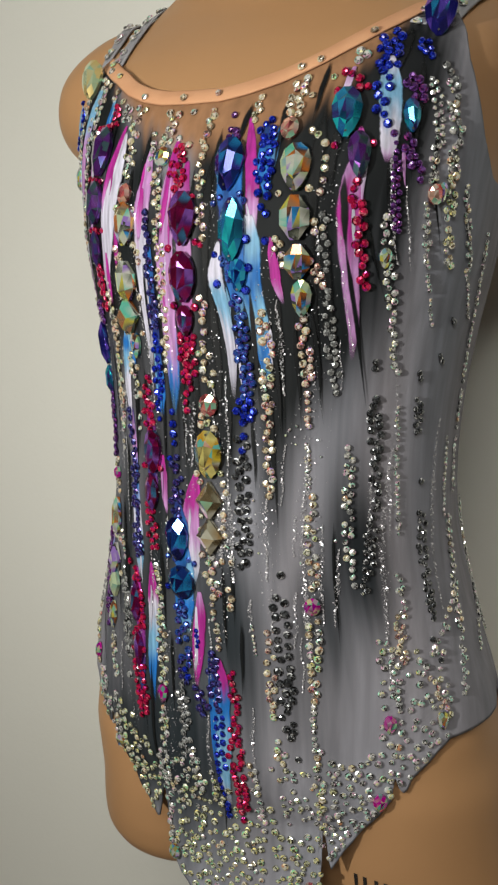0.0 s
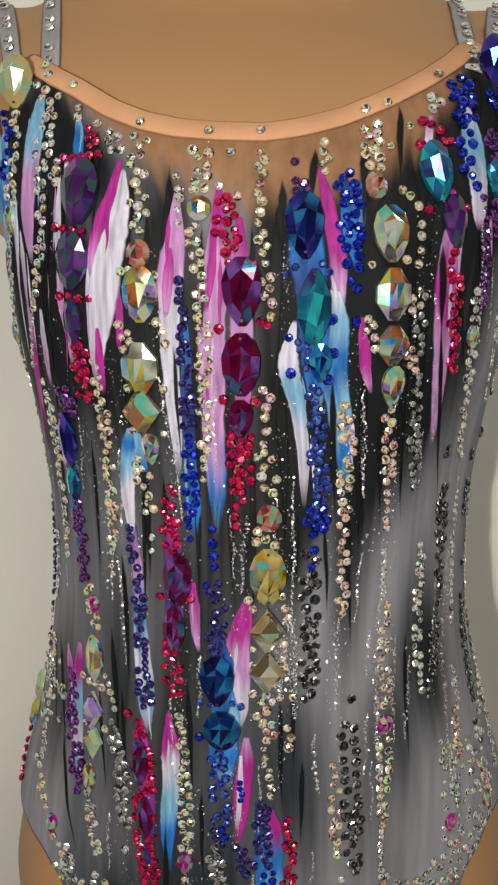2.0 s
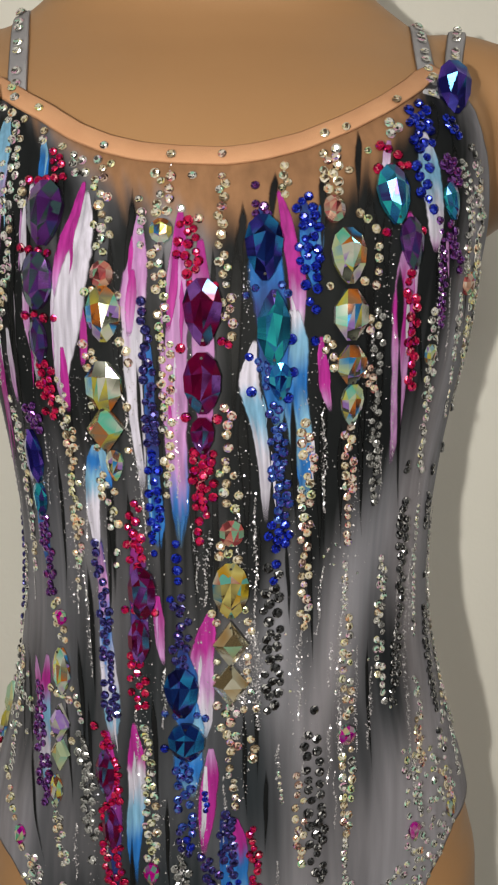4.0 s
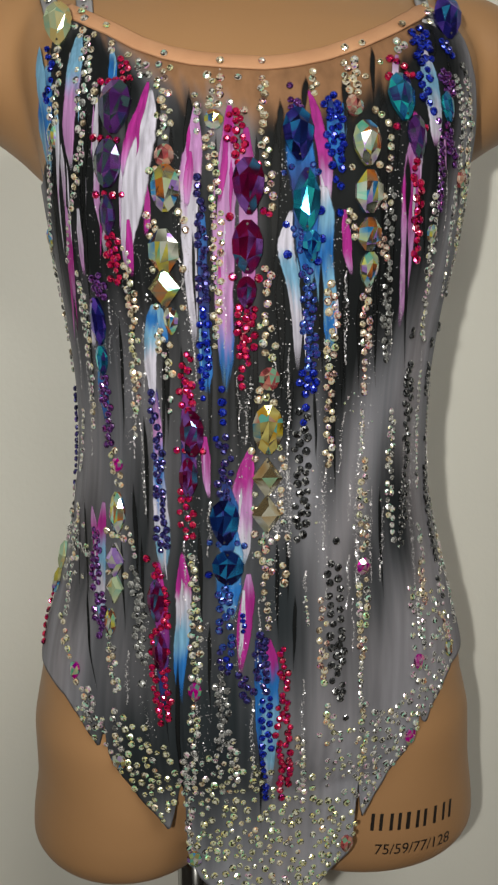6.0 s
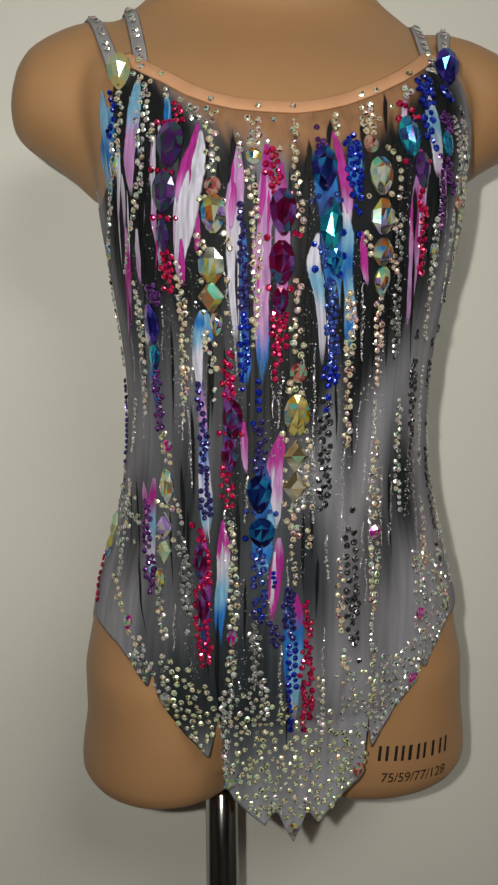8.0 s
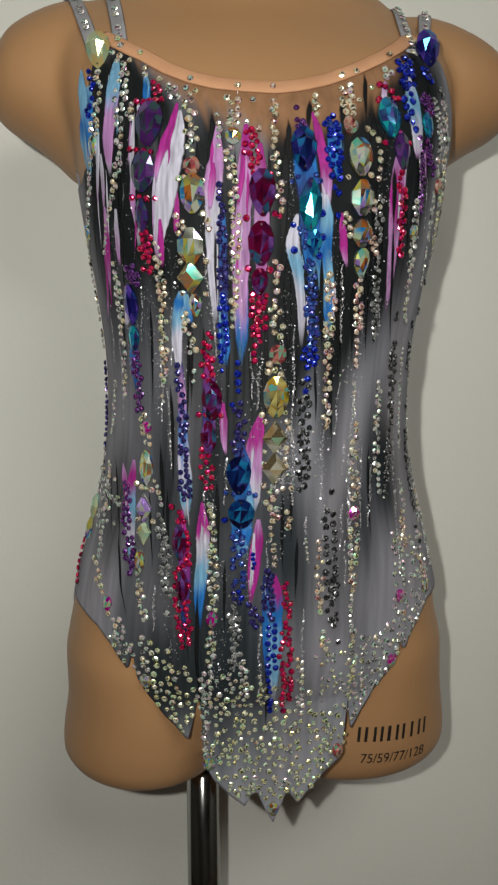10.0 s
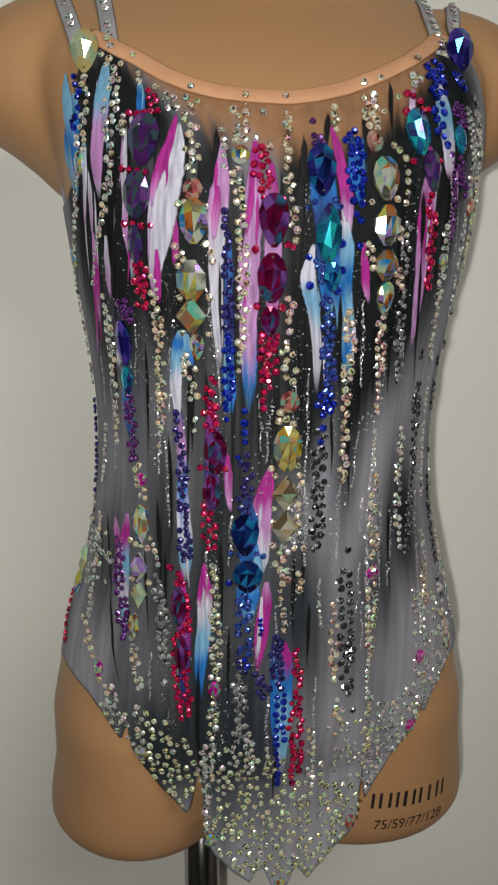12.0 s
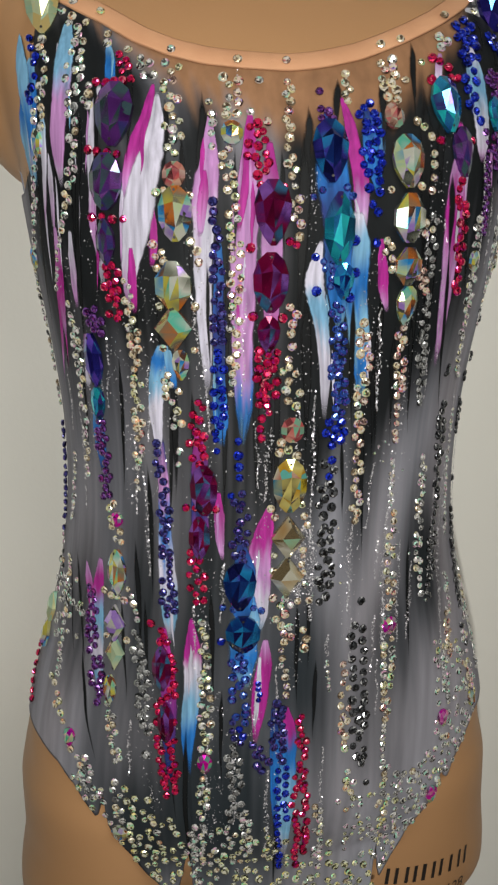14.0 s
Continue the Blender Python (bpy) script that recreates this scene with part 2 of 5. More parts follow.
LOW_EDGE = LOW_EDGE_A + LOW_EDGE_B
NECK_FROM, NECK_TO = -43.7, 45.4
STRAPS = ((-0.103, 1.008, -0.125), (-0.087, 1.008, -0.096), (0.090, 1.015, 0.107), (0.102, 1.015, 0.134))
PRINT = (0.0988, 0.5365, -0.094)



def top_edge(deg):
    return spline(TOP_EDGE, deg)


def low_edge(deg):
    return spline(LOW_EDGE, deg)


GREY, CHARCOAL, MESH = Vector((0.264, 0.254, 0.280)), Vector((0.0075, 0.0088, 0.0095)), Vector((0.25, 0.132, 0.068))
SLATE = Vector((0.017, 0.0215, 0.025))    # the thinner dye of the lower half
SMOKE = []


def smoke(deg, z, wide, tall, strength):
    SMOKE.append((deg, z / 1000, wide, tall / 1000, strength))


smoke(-32.8, 611, 12.1, 30, 0.81)
smoke(-18.0, 742, 7.9, 54, 0.65)
smoke(-10.5, 617, 8.5, 34, 0.76)
smoke(-31.2, 715, 9.1, 48, 0.54)
smoke(-61.4, 728, 10.1, 34, 0.49)
smoke(-49.5, 765, 4.5, 48, 0.4)
smoke(-66.8, 858, 11.2, 40, 0.4)
smoke(27.7, 981, 8.7, 14, 0.97)
smoke(-37.1, 982, 6.6, 21, 0.97)
smoke(-30.8, 962, 6.3, 14, 0.97)
smoke(-46.8, 972, 6.3, 32, 0.97)
smoke(38.8, 985, 11.3, 26, 0.97)
smoke(20.0, 968, 6.2, 14, 0.97)
smoke(-15.9, 945, 2.1, 14, 0.86)
smoke(0.4, 946, 2.8, 14, 0.92)
smoke(11.2, 957, 3.6, 14, 0.92)
smoke(-50.0, 927, 13.3, 38, 0.97)
smoke(-30.4, 890, 14.5, 40, 0.85)
smoke(9.2, 848, 13.8, 38, 0.86)
smoke(29.8, 964, 12.4, 32, 0.97)
smoke(1.0, 925, 2.8, 30, 0.97)
smoke(14.0, 936, 10.9, 27, 0.86)
smoke(-11.0, 876, 11.7, 48, 0.65)
smoke(14.0, 903, 13.1, 51, 0.97)
smoke(1.2, 902, 3.9, 64, 0.97)
smoke(24.5, 903, 9.7, 59, 0.97)
smoke(35.6, 880, 8.0, 32, 0.65)
smoke(42.5, 940, 8.4, 40, 0.97)
smoke(29.4, 855, 6.6, 25, 0.65)
smoke(-18.7, 918, 3.7, 40, 0.97)
smoke(-27.5, 925, 2.9, 30, 0.86)
smoke(-37.8, 885, 10.1, 45, 0.85)
smoke(-50.4, 897, 5.3, 59, 0.97)
smoke(-64.0, 898, 7.0, 54, 0.86)
smoke(-49.3, 820, 17.8, 32, 0.28)
smoke(-28.1, 821, 5.4, 42, 0.6)
smoke(-17.1, 793, 6.6, 42, 0.59)
smoke(-7.5, 800, 5.0, 42, 0.86)
smoke(2.7, 821, 5.2, 49, 0.97)
smoke(16.7, 792, 4.0, 39, 0.81)
smoke(-19.4, 757, 5.7, 43, 0.65)
smoke(-40.5, 747, 6.3, 44, 0.5)
smoke(-4.5, 716, 7.8, 44, 0.59)
smoke(3.0, 703, 3.7, 40, 0.81)
smoke(9.8, 687, 3.1, 41, 0.65)
smoke(39.5, 748, 6.9, 38, 0.81)
smoke(28.0, 707, 5.2, 34, 0.54)
smoke(-56.2, 760, 6.8, 40, 0.25)
smoke(-62.1, 708, 7.1, 31, 0.54)
smoke(-12.2, 642, 7.8, 56, 0.81)
smoke(-21.9, 629, 4.8, 49, 0.76)
smoke(-36.5, 675, 7.8, 45, 0.38)
smoke(-4.1, 608, 5.5, 34, 0.54)
smoke(-30.8, 607, 7.4, 34, 0.59)
smoke(17.6, 657, 3.9, 23, 0.32)
smoke(6.2, 656, 2.4, 34, 0.43)
smoke(-13.2, 849, 3.1, 41, 0.76)
smoke(19.2, 848, 4.8, 39, 0.97)
smoke(41.9, 894, 7.7, 43, 0.81)
smoke(43.5, 739, 8.7, 27, 0.65)
smoke(26.2, 709, 6.3, 22, 0.59)
smoke(18.5, 685, 4.6, 22, 0.43)
smoke(0.5, 684, 4.1, 33, 0.65)

smoke(-15.0, 572, 6.0, 34, 0.5)
smoke(-3.0, 566, 4.0, 32, 0.4)
smoke(8.0, 588, 5.0, 30, 0.35)
smoke(-32.0, 590, 8.0, 22, 0.5)
smoke(24.0, 640, 5.0, 40, 0.3)
smoke(-25.0, 690, 6.0, 50, 0.45)
smoke(-48.0, 660, 7.0, 30, 0.3)
smoke(-39.5, 758, 5, 45, 0.45)
smoke(-36.9, 727, 4, 30, 0.35)
smoke(-45.1, 678, 4, 28, 0.3)
smoke(-45.4, 626, 5, 22, 0.4)
smoke(-23.0, 700, 3.5, 40, 0.4)


def dye(deg, z):
    """Airbrushed ground colour: grey with charcoal plumes, fading to nude mesh under the neckline."""
    d = 0.0
    for a, h, w, t, s in SMOKE:
        q = ((deg - a) / w) ** 2 + ((z - h) / t) ** 2
        if q < 9:
            d = 1 - (1 - d) * (1 - s * math.exp(-0.5 * q ** 1.3))
    wob = noise.noise(Vector((deg * 0.16, z * 9, 1.7))) + 0.9 * noise.noise(Vector((deg * 0.75, z * 5, 3.1)))
    d = min(1.0, max(0.0, d + (0.06 + 0.26 * d * (1 - d)) * wob + 0.06))
    c = GREY.lerp(CHARCOAL.lerp(SLATE, min(1.0, max(0.0, (0.80 - z) / 0.1))), d)
    blue = 0.5 + 0.5 * noise.noise(Vector((deg * 0.05, z * 5, 7.0)))
    c = Vector((c.x * (1.03 - 0.14 * blue), c.y, c.z * (0.98 + 0.08 * blue)))
    edge = 0.934 + 0.020 * noise.noise(Vector((deg * 0.42, 4.0, 0))) + 0.00005 * deg * deg
    nude = min(1.0, max(0.0, (z - edge) / 0.022)) if abs(deg) < 48 else 0.0
    return c.lerp(MESH, nude * nude * (3 - 2 * nude))


def coloured(ob, colours):
    layer = ob.data.color_attributes.new("dye", "FLOAT_COLOR", "POINT")
    layer.data.foreach_set("color", [v for c in colours for v in (*c[:3], c[3] if len(c) > 3 else 1.0)])


def sheet(name, degs, low, high, rows, mat, label, lift=0.0, thick=0.0012, wave=0.0):
    """A sheet of cloth over the torso between two edges, with thickness."""
    verts, cols, faces = [], [], []
    n = len(degs)
    for layer in (0.0, -thick):
        for deg in degs:
            lo, hi = low(deg), high(deg)
            for k in range(rows + 1):
                z = lo + (hi - lo) * k / rows
                w = wave * noise.noise(Vector((deg * 0.22, z * 3, 2.0))) * min(1.0, max(0.0, (0.66 - z) / 0.1))
                verts.append(on_suit(deg, z, lift + layer + w))
                cols.append(dye(deg, z))
    m = rows + 1
    off = n * m
    for i in range(n - 1):
        for k in range(rows):
            a, b = i * m + k, (i + 1) * m + k
            faces.append((a, b, b + 1, a + 1))
            faces.append((off + a + 1, off + b + 1, off + b, off + a))
        for a, b in ((i * m, (i + 1) * m), ((i + 1) * m + rows, i * m + rows)):
            faces.append((b, a, off + a, off + b))
    for i, flip in ((0, 1), (n - 1, -1)):
        for k in range(rows):
            a = i * m + k
            faces.append((a, a + 1, off + a + 1, off + a)[::flip])
    me = bpy.data.meshes.new(name)
    me.from_pydata([tuple(v) for v in verts], [], faces)
    me.materials.append(mat)
    for f in me.polygons:
        f.use_smooth = True
    ob = new(name, me)
    ob.parent = leotard
    coloured(ob, cols)
    return tagged(ob, label)


sheet("front_panel", list(np.arange(-96, 96.1, 0.6)), low_edge, top_edge, 170, M_FABRIC,
      "grey stretch fabric airbrushed with charcoal, with pointed petal hem", 0.0, 0.0012, 0.0012)
sheet("back_panel", list(np.arange(95, 265.1, 2.5)), lambda d: 0.640 - 0.05 * math.cos(radians((d - 180) * 1.0)) * (abs(d - 180) < 85),
      lambda d: 0.945, 60, M_FABRIC, "plain grey stretch fabric")


def ribbon(name, centre, half, mat, label, thick=0.0007):
    """A flat band along points with their outward directions."""
    bm = bmesh.new()
    rings = []
    for k, (p, w) in enumerate(centre):
        q = centre[min(k + 1, len(centre) - 1)][0] - centre[max(k - 1, 0)][0]
        s = q.cross(w).normalized() * half
        rings.append([p - s, p - s * 0.8 + w * thick, p + s * 0.8 + w * thick, p + s, p - w * 0.001])
    loft(bm, rings)
    bmesh.ops.recalc_face_normals(bm, faces=bm.faces)
    return part(name, bm, mat, leotard, label, True)


def neck_band():
    pts = []
    for d in np.arange(NECK_FROM, NECK_TO + 0.1, 1.0):
        z = top_edge(d) - 0.003
        p, u, v, w = suit_frame(d, z, 0.0008)
        pts.append((p, w))
    ribbon("neckline_binding", pts, 0.0047, M_PEACH, "peach elastic binding")


neck_band()

def body_hits():
    from mathutils.bvhtree import BVHTree
    return BVHTree.FromObject(bpy.data.objects["mannequin_torso"], bpy.context.evaluated_depsgraph_get())


body_tree = body_hits()


def strap(x0, z0, x1):
    """A shoulder strap over the shoulder, laid on the mannequin; returns its centre line."""
    pts = []
    centre = Vector((0, 0.004, 0.985))
    for k in range(34):
        f = k / 33
        ang = radians(-80 + 208 * f)
        x = x0 + (x1 - x0) * min(1.0, f * 2)
        out = Vector((0, math.sin(ang), math.cos(ang)))
        eye = Vector((x, 0.004, 0.985)) + out * 0.3
        hit, normal, _, _ = body_tree.ray_cast(eye, -out)
        if hit:
            n = (normal + out * 0.4).normalized()
            pts.append((hit + n * 0.0016, n))
    pts = [q for q in pts if q[0].y > -0.01 or q[0].z > z0 - 0.016]
    for _ in range(3):
        pts = [pts[0]] + [((a[0] + b[0] * 2 + c[0]) / 4, (a[1] + b[1] * 2 + c[1]).normalized()) for a, b, c in zip(pts, pts[1:], pts[2:])] + [pts[-1]]
    return ribbon("strap", pts, 0.0045, M_STRAP, "grey elastic strap set with crystals"), pts


# ---- painted strokes and glitter ----
WHITE, LILAC, MAGENTA, SKY, BLUE, NAVY, BLACK = ((0.47, 0.46, 0.55), (0.40, 0.20, 0.42), (0.33, 0.022, 0.22), (0.15, 0.33, 0.49),
                                                  (0.015, 0.13, 0.40), (0.015, 0.03, 0.14), (0.006, 0.007, 0.0075))
stroke_count = [0]


def painted(line, colours, soft):
    """Paint laid along a line of (angle, height, half width): thin at its edges and frayed at its foot."""
    stroke_count[0] += 1
    seed = stroke_count[0] * 3.7
    n, m = len(line) - 1, 8
    across = (0.0, 0.35, 0.75, 1.0, 1.0) if soft else (0.0, 0.9, 1.0, 1.0, 1.0)
    verts, cols, faces = [], [], []
    lift = 0.0004 + 0.00012 * (stroke_count[0] % 7)
    for k, (deg, z, half) in enumerate(line):
        f = k / n
        p, u, v, w = suit_frame(deg + 0.35 * noise.noise(Vector((f * 3, seed, 0))), z, lift)
        for j in range(m + 1):
            s = j / m * 2 - 1
            e = half * (0.97 + 0.16 * noise.noise(Vector((f * 5, seed, 3.0 * (s > 0)))) + 0.10 * noise.noise(Vector((f * 30, seed, 3.0 * (s > 0)))))
            verts.append(p + u * (s * e) - w * (0.0003 if abs(s) == 1 else 0.0))
            g = min(0.999, max(0.0, f + 0.10 * noise.noise(Vector((s * 2.6, f * 2.5, seed))) + 0.07 * noise.noise(Vector((s * 9, f * 4, seed))))) * (len(colours) - 1)
            i = int(g)
            c = Vector(colours[i]).lerp(Vector(colours[min(i + 1, len(colours) - 1)]), min(1.0, max(0.0, (g - i) * 1.6 - 0.3)))
            streak = 1 + 0.30 * noise.noise(Vector((s * 5, f * 2, seed + 9)))
            ends = min(1.0, f / (0.22 if soft else 0.03)) * min(1.0, (1 - f) / (0.4 if soft else 0.2))
            cols.append((*(c * streak), across[min(j, m - j)] * (0.25 + 0.75 * ends)))
    for k in range(n):
        for j in range(m):
            a = k * (m + 1) + j
            faces.append((a, a + m + 1, a + m + 2, a + 1))
    me = bpy.data.meshes.new("paint_stroke")
    me.from_pydata([tuple(v) for v in verts], [], faces)
    me.materials.append(M_PAINT)
    for f in me.polygons:
        f.use_smooth = True
    ob = new("paint_stroke", me)
    ob.parent = leotard
    coloured(ob, cols)


def stroke(d0, z0, d1, z1, wide, *colours):
    """A short drip of fabric paint, pointed at both ends, with its colours from top to foot; wide in mm."""
    soft = colours == (BLACK,)
    if soft:
        d0, z0, d1, z1 = d0 + (d0 - d1) * 0.1, z0 + (z0 - z1) * 0.1, d1 + (d1 - d0) * 0.18, z1 + (z1 - z0) * 0.18
    line = []
    for k in range(61):
        f = k / 60
        prof = min(1.0, (f / 0.24) ** 0.85) * min(1.0, ((1 - f) / 0.6) ** 0.85) if 0 < f < 1 else 0.02
        line.append((d0 + (d1 - d0) * f, (z0 + (z1 - z0) * f) / 1000, wide / 2000 * prof))
    painted(line, colours, soft)


def brush(colours, *marks):
    """A long brushed drip through marks of angle, height and width in mm."""
    fs = np.linspace(0, 1, 15 * (len(marks) - 1) + 1)
    at = np.linspace(0, 1, len(marks))
    cols = [np.interp(fs, at, [q[k] for q in marks]) for k in range(3)]
    for _ in range(18):
        for c in cols:
            c[1:-1] = (c[:-2] + 2 * c[1:-1] + c[2:]) / 4
    painted([(d, z / 1000, w / 2000 * 1.3 + 0.0003) for d, z, w in zip(*cols)], colours, False)


def flake_material():
    m, n, l, b = material("silver_glitter", 0.2, 0.6)
    g = n.new("ShaderNodeNewGeometry")
    r = ramp(n, l, g.outputs["Random Per Island"], ((0.0, (0.5, 0.5, 0.52)), (0.6, (0.85, 0.85, 0.88)), (1.0, (0.95, 0.9, 0.95))))
    l.new(r.outputs[0], b.inputs["Base Color"])
    return m


M_GLITTER = flake_material()


def glitter(d0, z0, d1, z1, wide, dense=1.0):
    """A drawn line of loose silver flakes; wide in mm."""
    rng = random.Random(int(d0 * 100 + z0 * 7))
    z0, z1 = z0 / 1000, z1 / 1000
    verts, faces = [], []
    for k in range(int(abs(z0 - z1) * 2900 * dense * (0.6 + wide * 0.5))):
        f = rng.random()
        side = rng.gauss(0, 0.33) * wide / 1000 * (0.35 + 0.65 * math.sin(math.pi * min(1, f * 1.1)))
        p, u, v, w = suit_frame(d0 + (d1 - d0) * f + 0.25 * math.sin(f * 9 + d0), z0 + (z1 - z0) * f, 0.0009)
        r = rng.choice((0.00014, 0.0002, 0.00026, 0.00042))
        t = (u + w * rng.uniform(-0.7, 0.7)).normalized()
        s = (v + w * rng.uniform(-0.7, 0.7)).normalized()
        a = len(verts)
        p = p + u * side
        verts += [p - t * r - s * r, p + t * r - s * r, p + s * r * 1.3]
        faces.append((a, a + 1, a + 2))
    me = bpy.data.meshes.new("glitter_line")
    me.from_pydata([tuple(v) for v in verts], [], faces)
    me.materials.append(M_GLITTER)
    ob = new("glitter_line", me)
    ob.parent = leotard
    tagged(ob, kind="stuff")


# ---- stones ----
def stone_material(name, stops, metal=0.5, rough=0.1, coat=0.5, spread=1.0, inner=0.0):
    """Foiled crystal: facet tones mix the coating's colours with painted-in dark and bright reflections."""
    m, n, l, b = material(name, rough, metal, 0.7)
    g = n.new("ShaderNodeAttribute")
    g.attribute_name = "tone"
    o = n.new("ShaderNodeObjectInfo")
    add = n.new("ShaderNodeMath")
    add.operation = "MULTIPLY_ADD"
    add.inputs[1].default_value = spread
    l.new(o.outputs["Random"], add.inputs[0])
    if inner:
        # Cells and slow noise paint inner reflections across the facets.
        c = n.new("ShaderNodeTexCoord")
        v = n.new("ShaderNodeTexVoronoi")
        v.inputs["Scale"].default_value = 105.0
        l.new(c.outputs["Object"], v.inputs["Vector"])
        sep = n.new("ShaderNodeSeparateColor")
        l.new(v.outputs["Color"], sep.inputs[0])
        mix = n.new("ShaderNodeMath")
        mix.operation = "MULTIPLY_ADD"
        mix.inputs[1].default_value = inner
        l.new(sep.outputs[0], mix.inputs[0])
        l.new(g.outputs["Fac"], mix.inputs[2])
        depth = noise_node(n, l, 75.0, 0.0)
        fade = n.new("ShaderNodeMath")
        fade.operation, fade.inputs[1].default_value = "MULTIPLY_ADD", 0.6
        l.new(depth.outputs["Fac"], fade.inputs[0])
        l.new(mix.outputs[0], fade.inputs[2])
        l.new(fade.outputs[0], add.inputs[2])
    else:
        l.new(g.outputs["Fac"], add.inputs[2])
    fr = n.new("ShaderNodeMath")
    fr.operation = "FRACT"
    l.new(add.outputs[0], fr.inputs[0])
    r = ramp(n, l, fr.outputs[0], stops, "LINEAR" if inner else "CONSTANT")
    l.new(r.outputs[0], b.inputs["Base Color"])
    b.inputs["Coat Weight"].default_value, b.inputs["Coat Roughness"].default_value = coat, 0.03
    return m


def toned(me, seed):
    """Gives every facet of a stone its own random tone, which paints in glints and dark reflections."""
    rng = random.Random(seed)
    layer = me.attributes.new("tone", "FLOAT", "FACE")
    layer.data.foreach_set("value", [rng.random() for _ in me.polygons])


# Near-black and near-white stops stand in for reflections; the tints are coating.
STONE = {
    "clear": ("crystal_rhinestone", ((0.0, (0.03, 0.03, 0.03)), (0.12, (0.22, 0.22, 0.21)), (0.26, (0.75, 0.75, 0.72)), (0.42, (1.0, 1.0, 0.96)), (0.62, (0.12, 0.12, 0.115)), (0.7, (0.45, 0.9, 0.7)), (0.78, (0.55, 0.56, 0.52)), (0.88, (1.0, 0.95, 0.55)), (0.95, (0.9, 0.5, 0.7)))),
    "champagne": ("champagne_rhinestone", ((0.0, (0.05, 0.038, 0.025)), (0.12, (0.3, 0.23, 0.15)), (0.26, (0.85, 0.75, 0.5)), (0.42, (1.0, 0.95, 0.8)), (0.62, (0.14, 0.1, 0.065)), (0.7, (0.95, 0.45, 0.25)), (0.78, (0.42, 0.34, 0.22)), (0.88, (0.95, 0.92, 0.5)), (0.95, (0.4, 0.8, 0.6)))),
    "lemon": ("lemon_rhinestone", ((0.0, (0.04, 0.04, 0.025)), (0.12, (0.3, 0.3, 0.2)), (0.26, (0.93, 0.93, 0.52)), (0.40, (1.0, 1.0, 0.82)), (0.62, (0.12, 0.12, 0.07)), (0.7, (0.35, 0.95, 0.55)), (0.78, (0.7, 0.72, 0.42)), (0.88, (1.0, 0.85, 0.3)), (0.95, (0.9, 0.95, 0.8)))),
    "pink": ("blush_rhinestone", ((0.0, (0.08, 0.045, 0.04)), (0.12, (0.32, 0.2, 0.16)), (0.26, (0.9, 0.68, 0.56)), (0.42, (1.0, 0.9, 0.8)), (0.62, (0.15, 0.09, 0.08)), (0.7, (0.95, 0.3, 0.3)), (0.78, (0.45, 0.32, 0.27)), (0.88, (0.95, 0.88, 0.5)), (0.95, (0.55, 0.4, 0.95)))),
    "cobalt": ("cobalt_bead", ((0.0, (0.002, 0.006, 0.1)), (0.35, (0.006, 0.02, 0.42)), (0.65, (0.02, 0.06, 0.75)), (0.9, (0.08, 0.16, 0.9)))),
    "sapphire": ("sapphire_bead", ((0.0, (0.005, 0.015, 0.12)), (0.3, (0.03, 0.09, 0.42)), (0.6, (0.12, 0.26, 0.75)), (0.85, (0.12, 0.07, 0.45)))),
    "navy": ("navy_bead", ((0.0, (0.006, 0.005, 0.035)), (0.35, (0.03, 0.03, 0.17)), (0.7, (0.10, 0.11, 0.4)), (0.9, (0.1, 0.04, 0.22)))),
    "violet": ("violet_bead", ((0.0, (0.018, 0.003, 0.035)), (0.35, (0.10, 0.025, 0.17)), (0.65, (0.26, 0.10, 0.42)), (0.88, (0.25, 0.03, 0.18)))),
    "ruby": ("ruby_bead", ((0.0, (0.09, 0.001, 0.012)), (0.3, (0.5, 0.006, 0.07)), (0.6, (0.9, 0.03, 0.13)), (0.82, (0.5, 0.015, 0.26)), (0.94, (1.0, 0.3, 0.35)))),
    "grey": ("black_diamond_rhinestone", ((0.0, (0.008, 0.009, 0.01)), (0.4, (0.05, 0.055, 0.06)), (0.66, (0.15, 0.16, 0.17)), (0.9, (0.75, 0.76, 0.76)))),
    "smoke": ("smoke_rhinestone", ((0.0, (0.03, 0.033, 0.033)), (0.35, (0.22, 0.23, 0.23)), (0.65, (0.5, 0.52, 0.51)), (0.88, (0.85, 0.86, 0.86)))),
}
PALE = ("clear", "champagne", "lemon", "pink")
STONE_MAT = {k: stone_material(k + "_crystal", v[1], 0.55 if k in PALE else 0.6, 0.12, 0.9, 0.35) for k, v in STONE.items()}
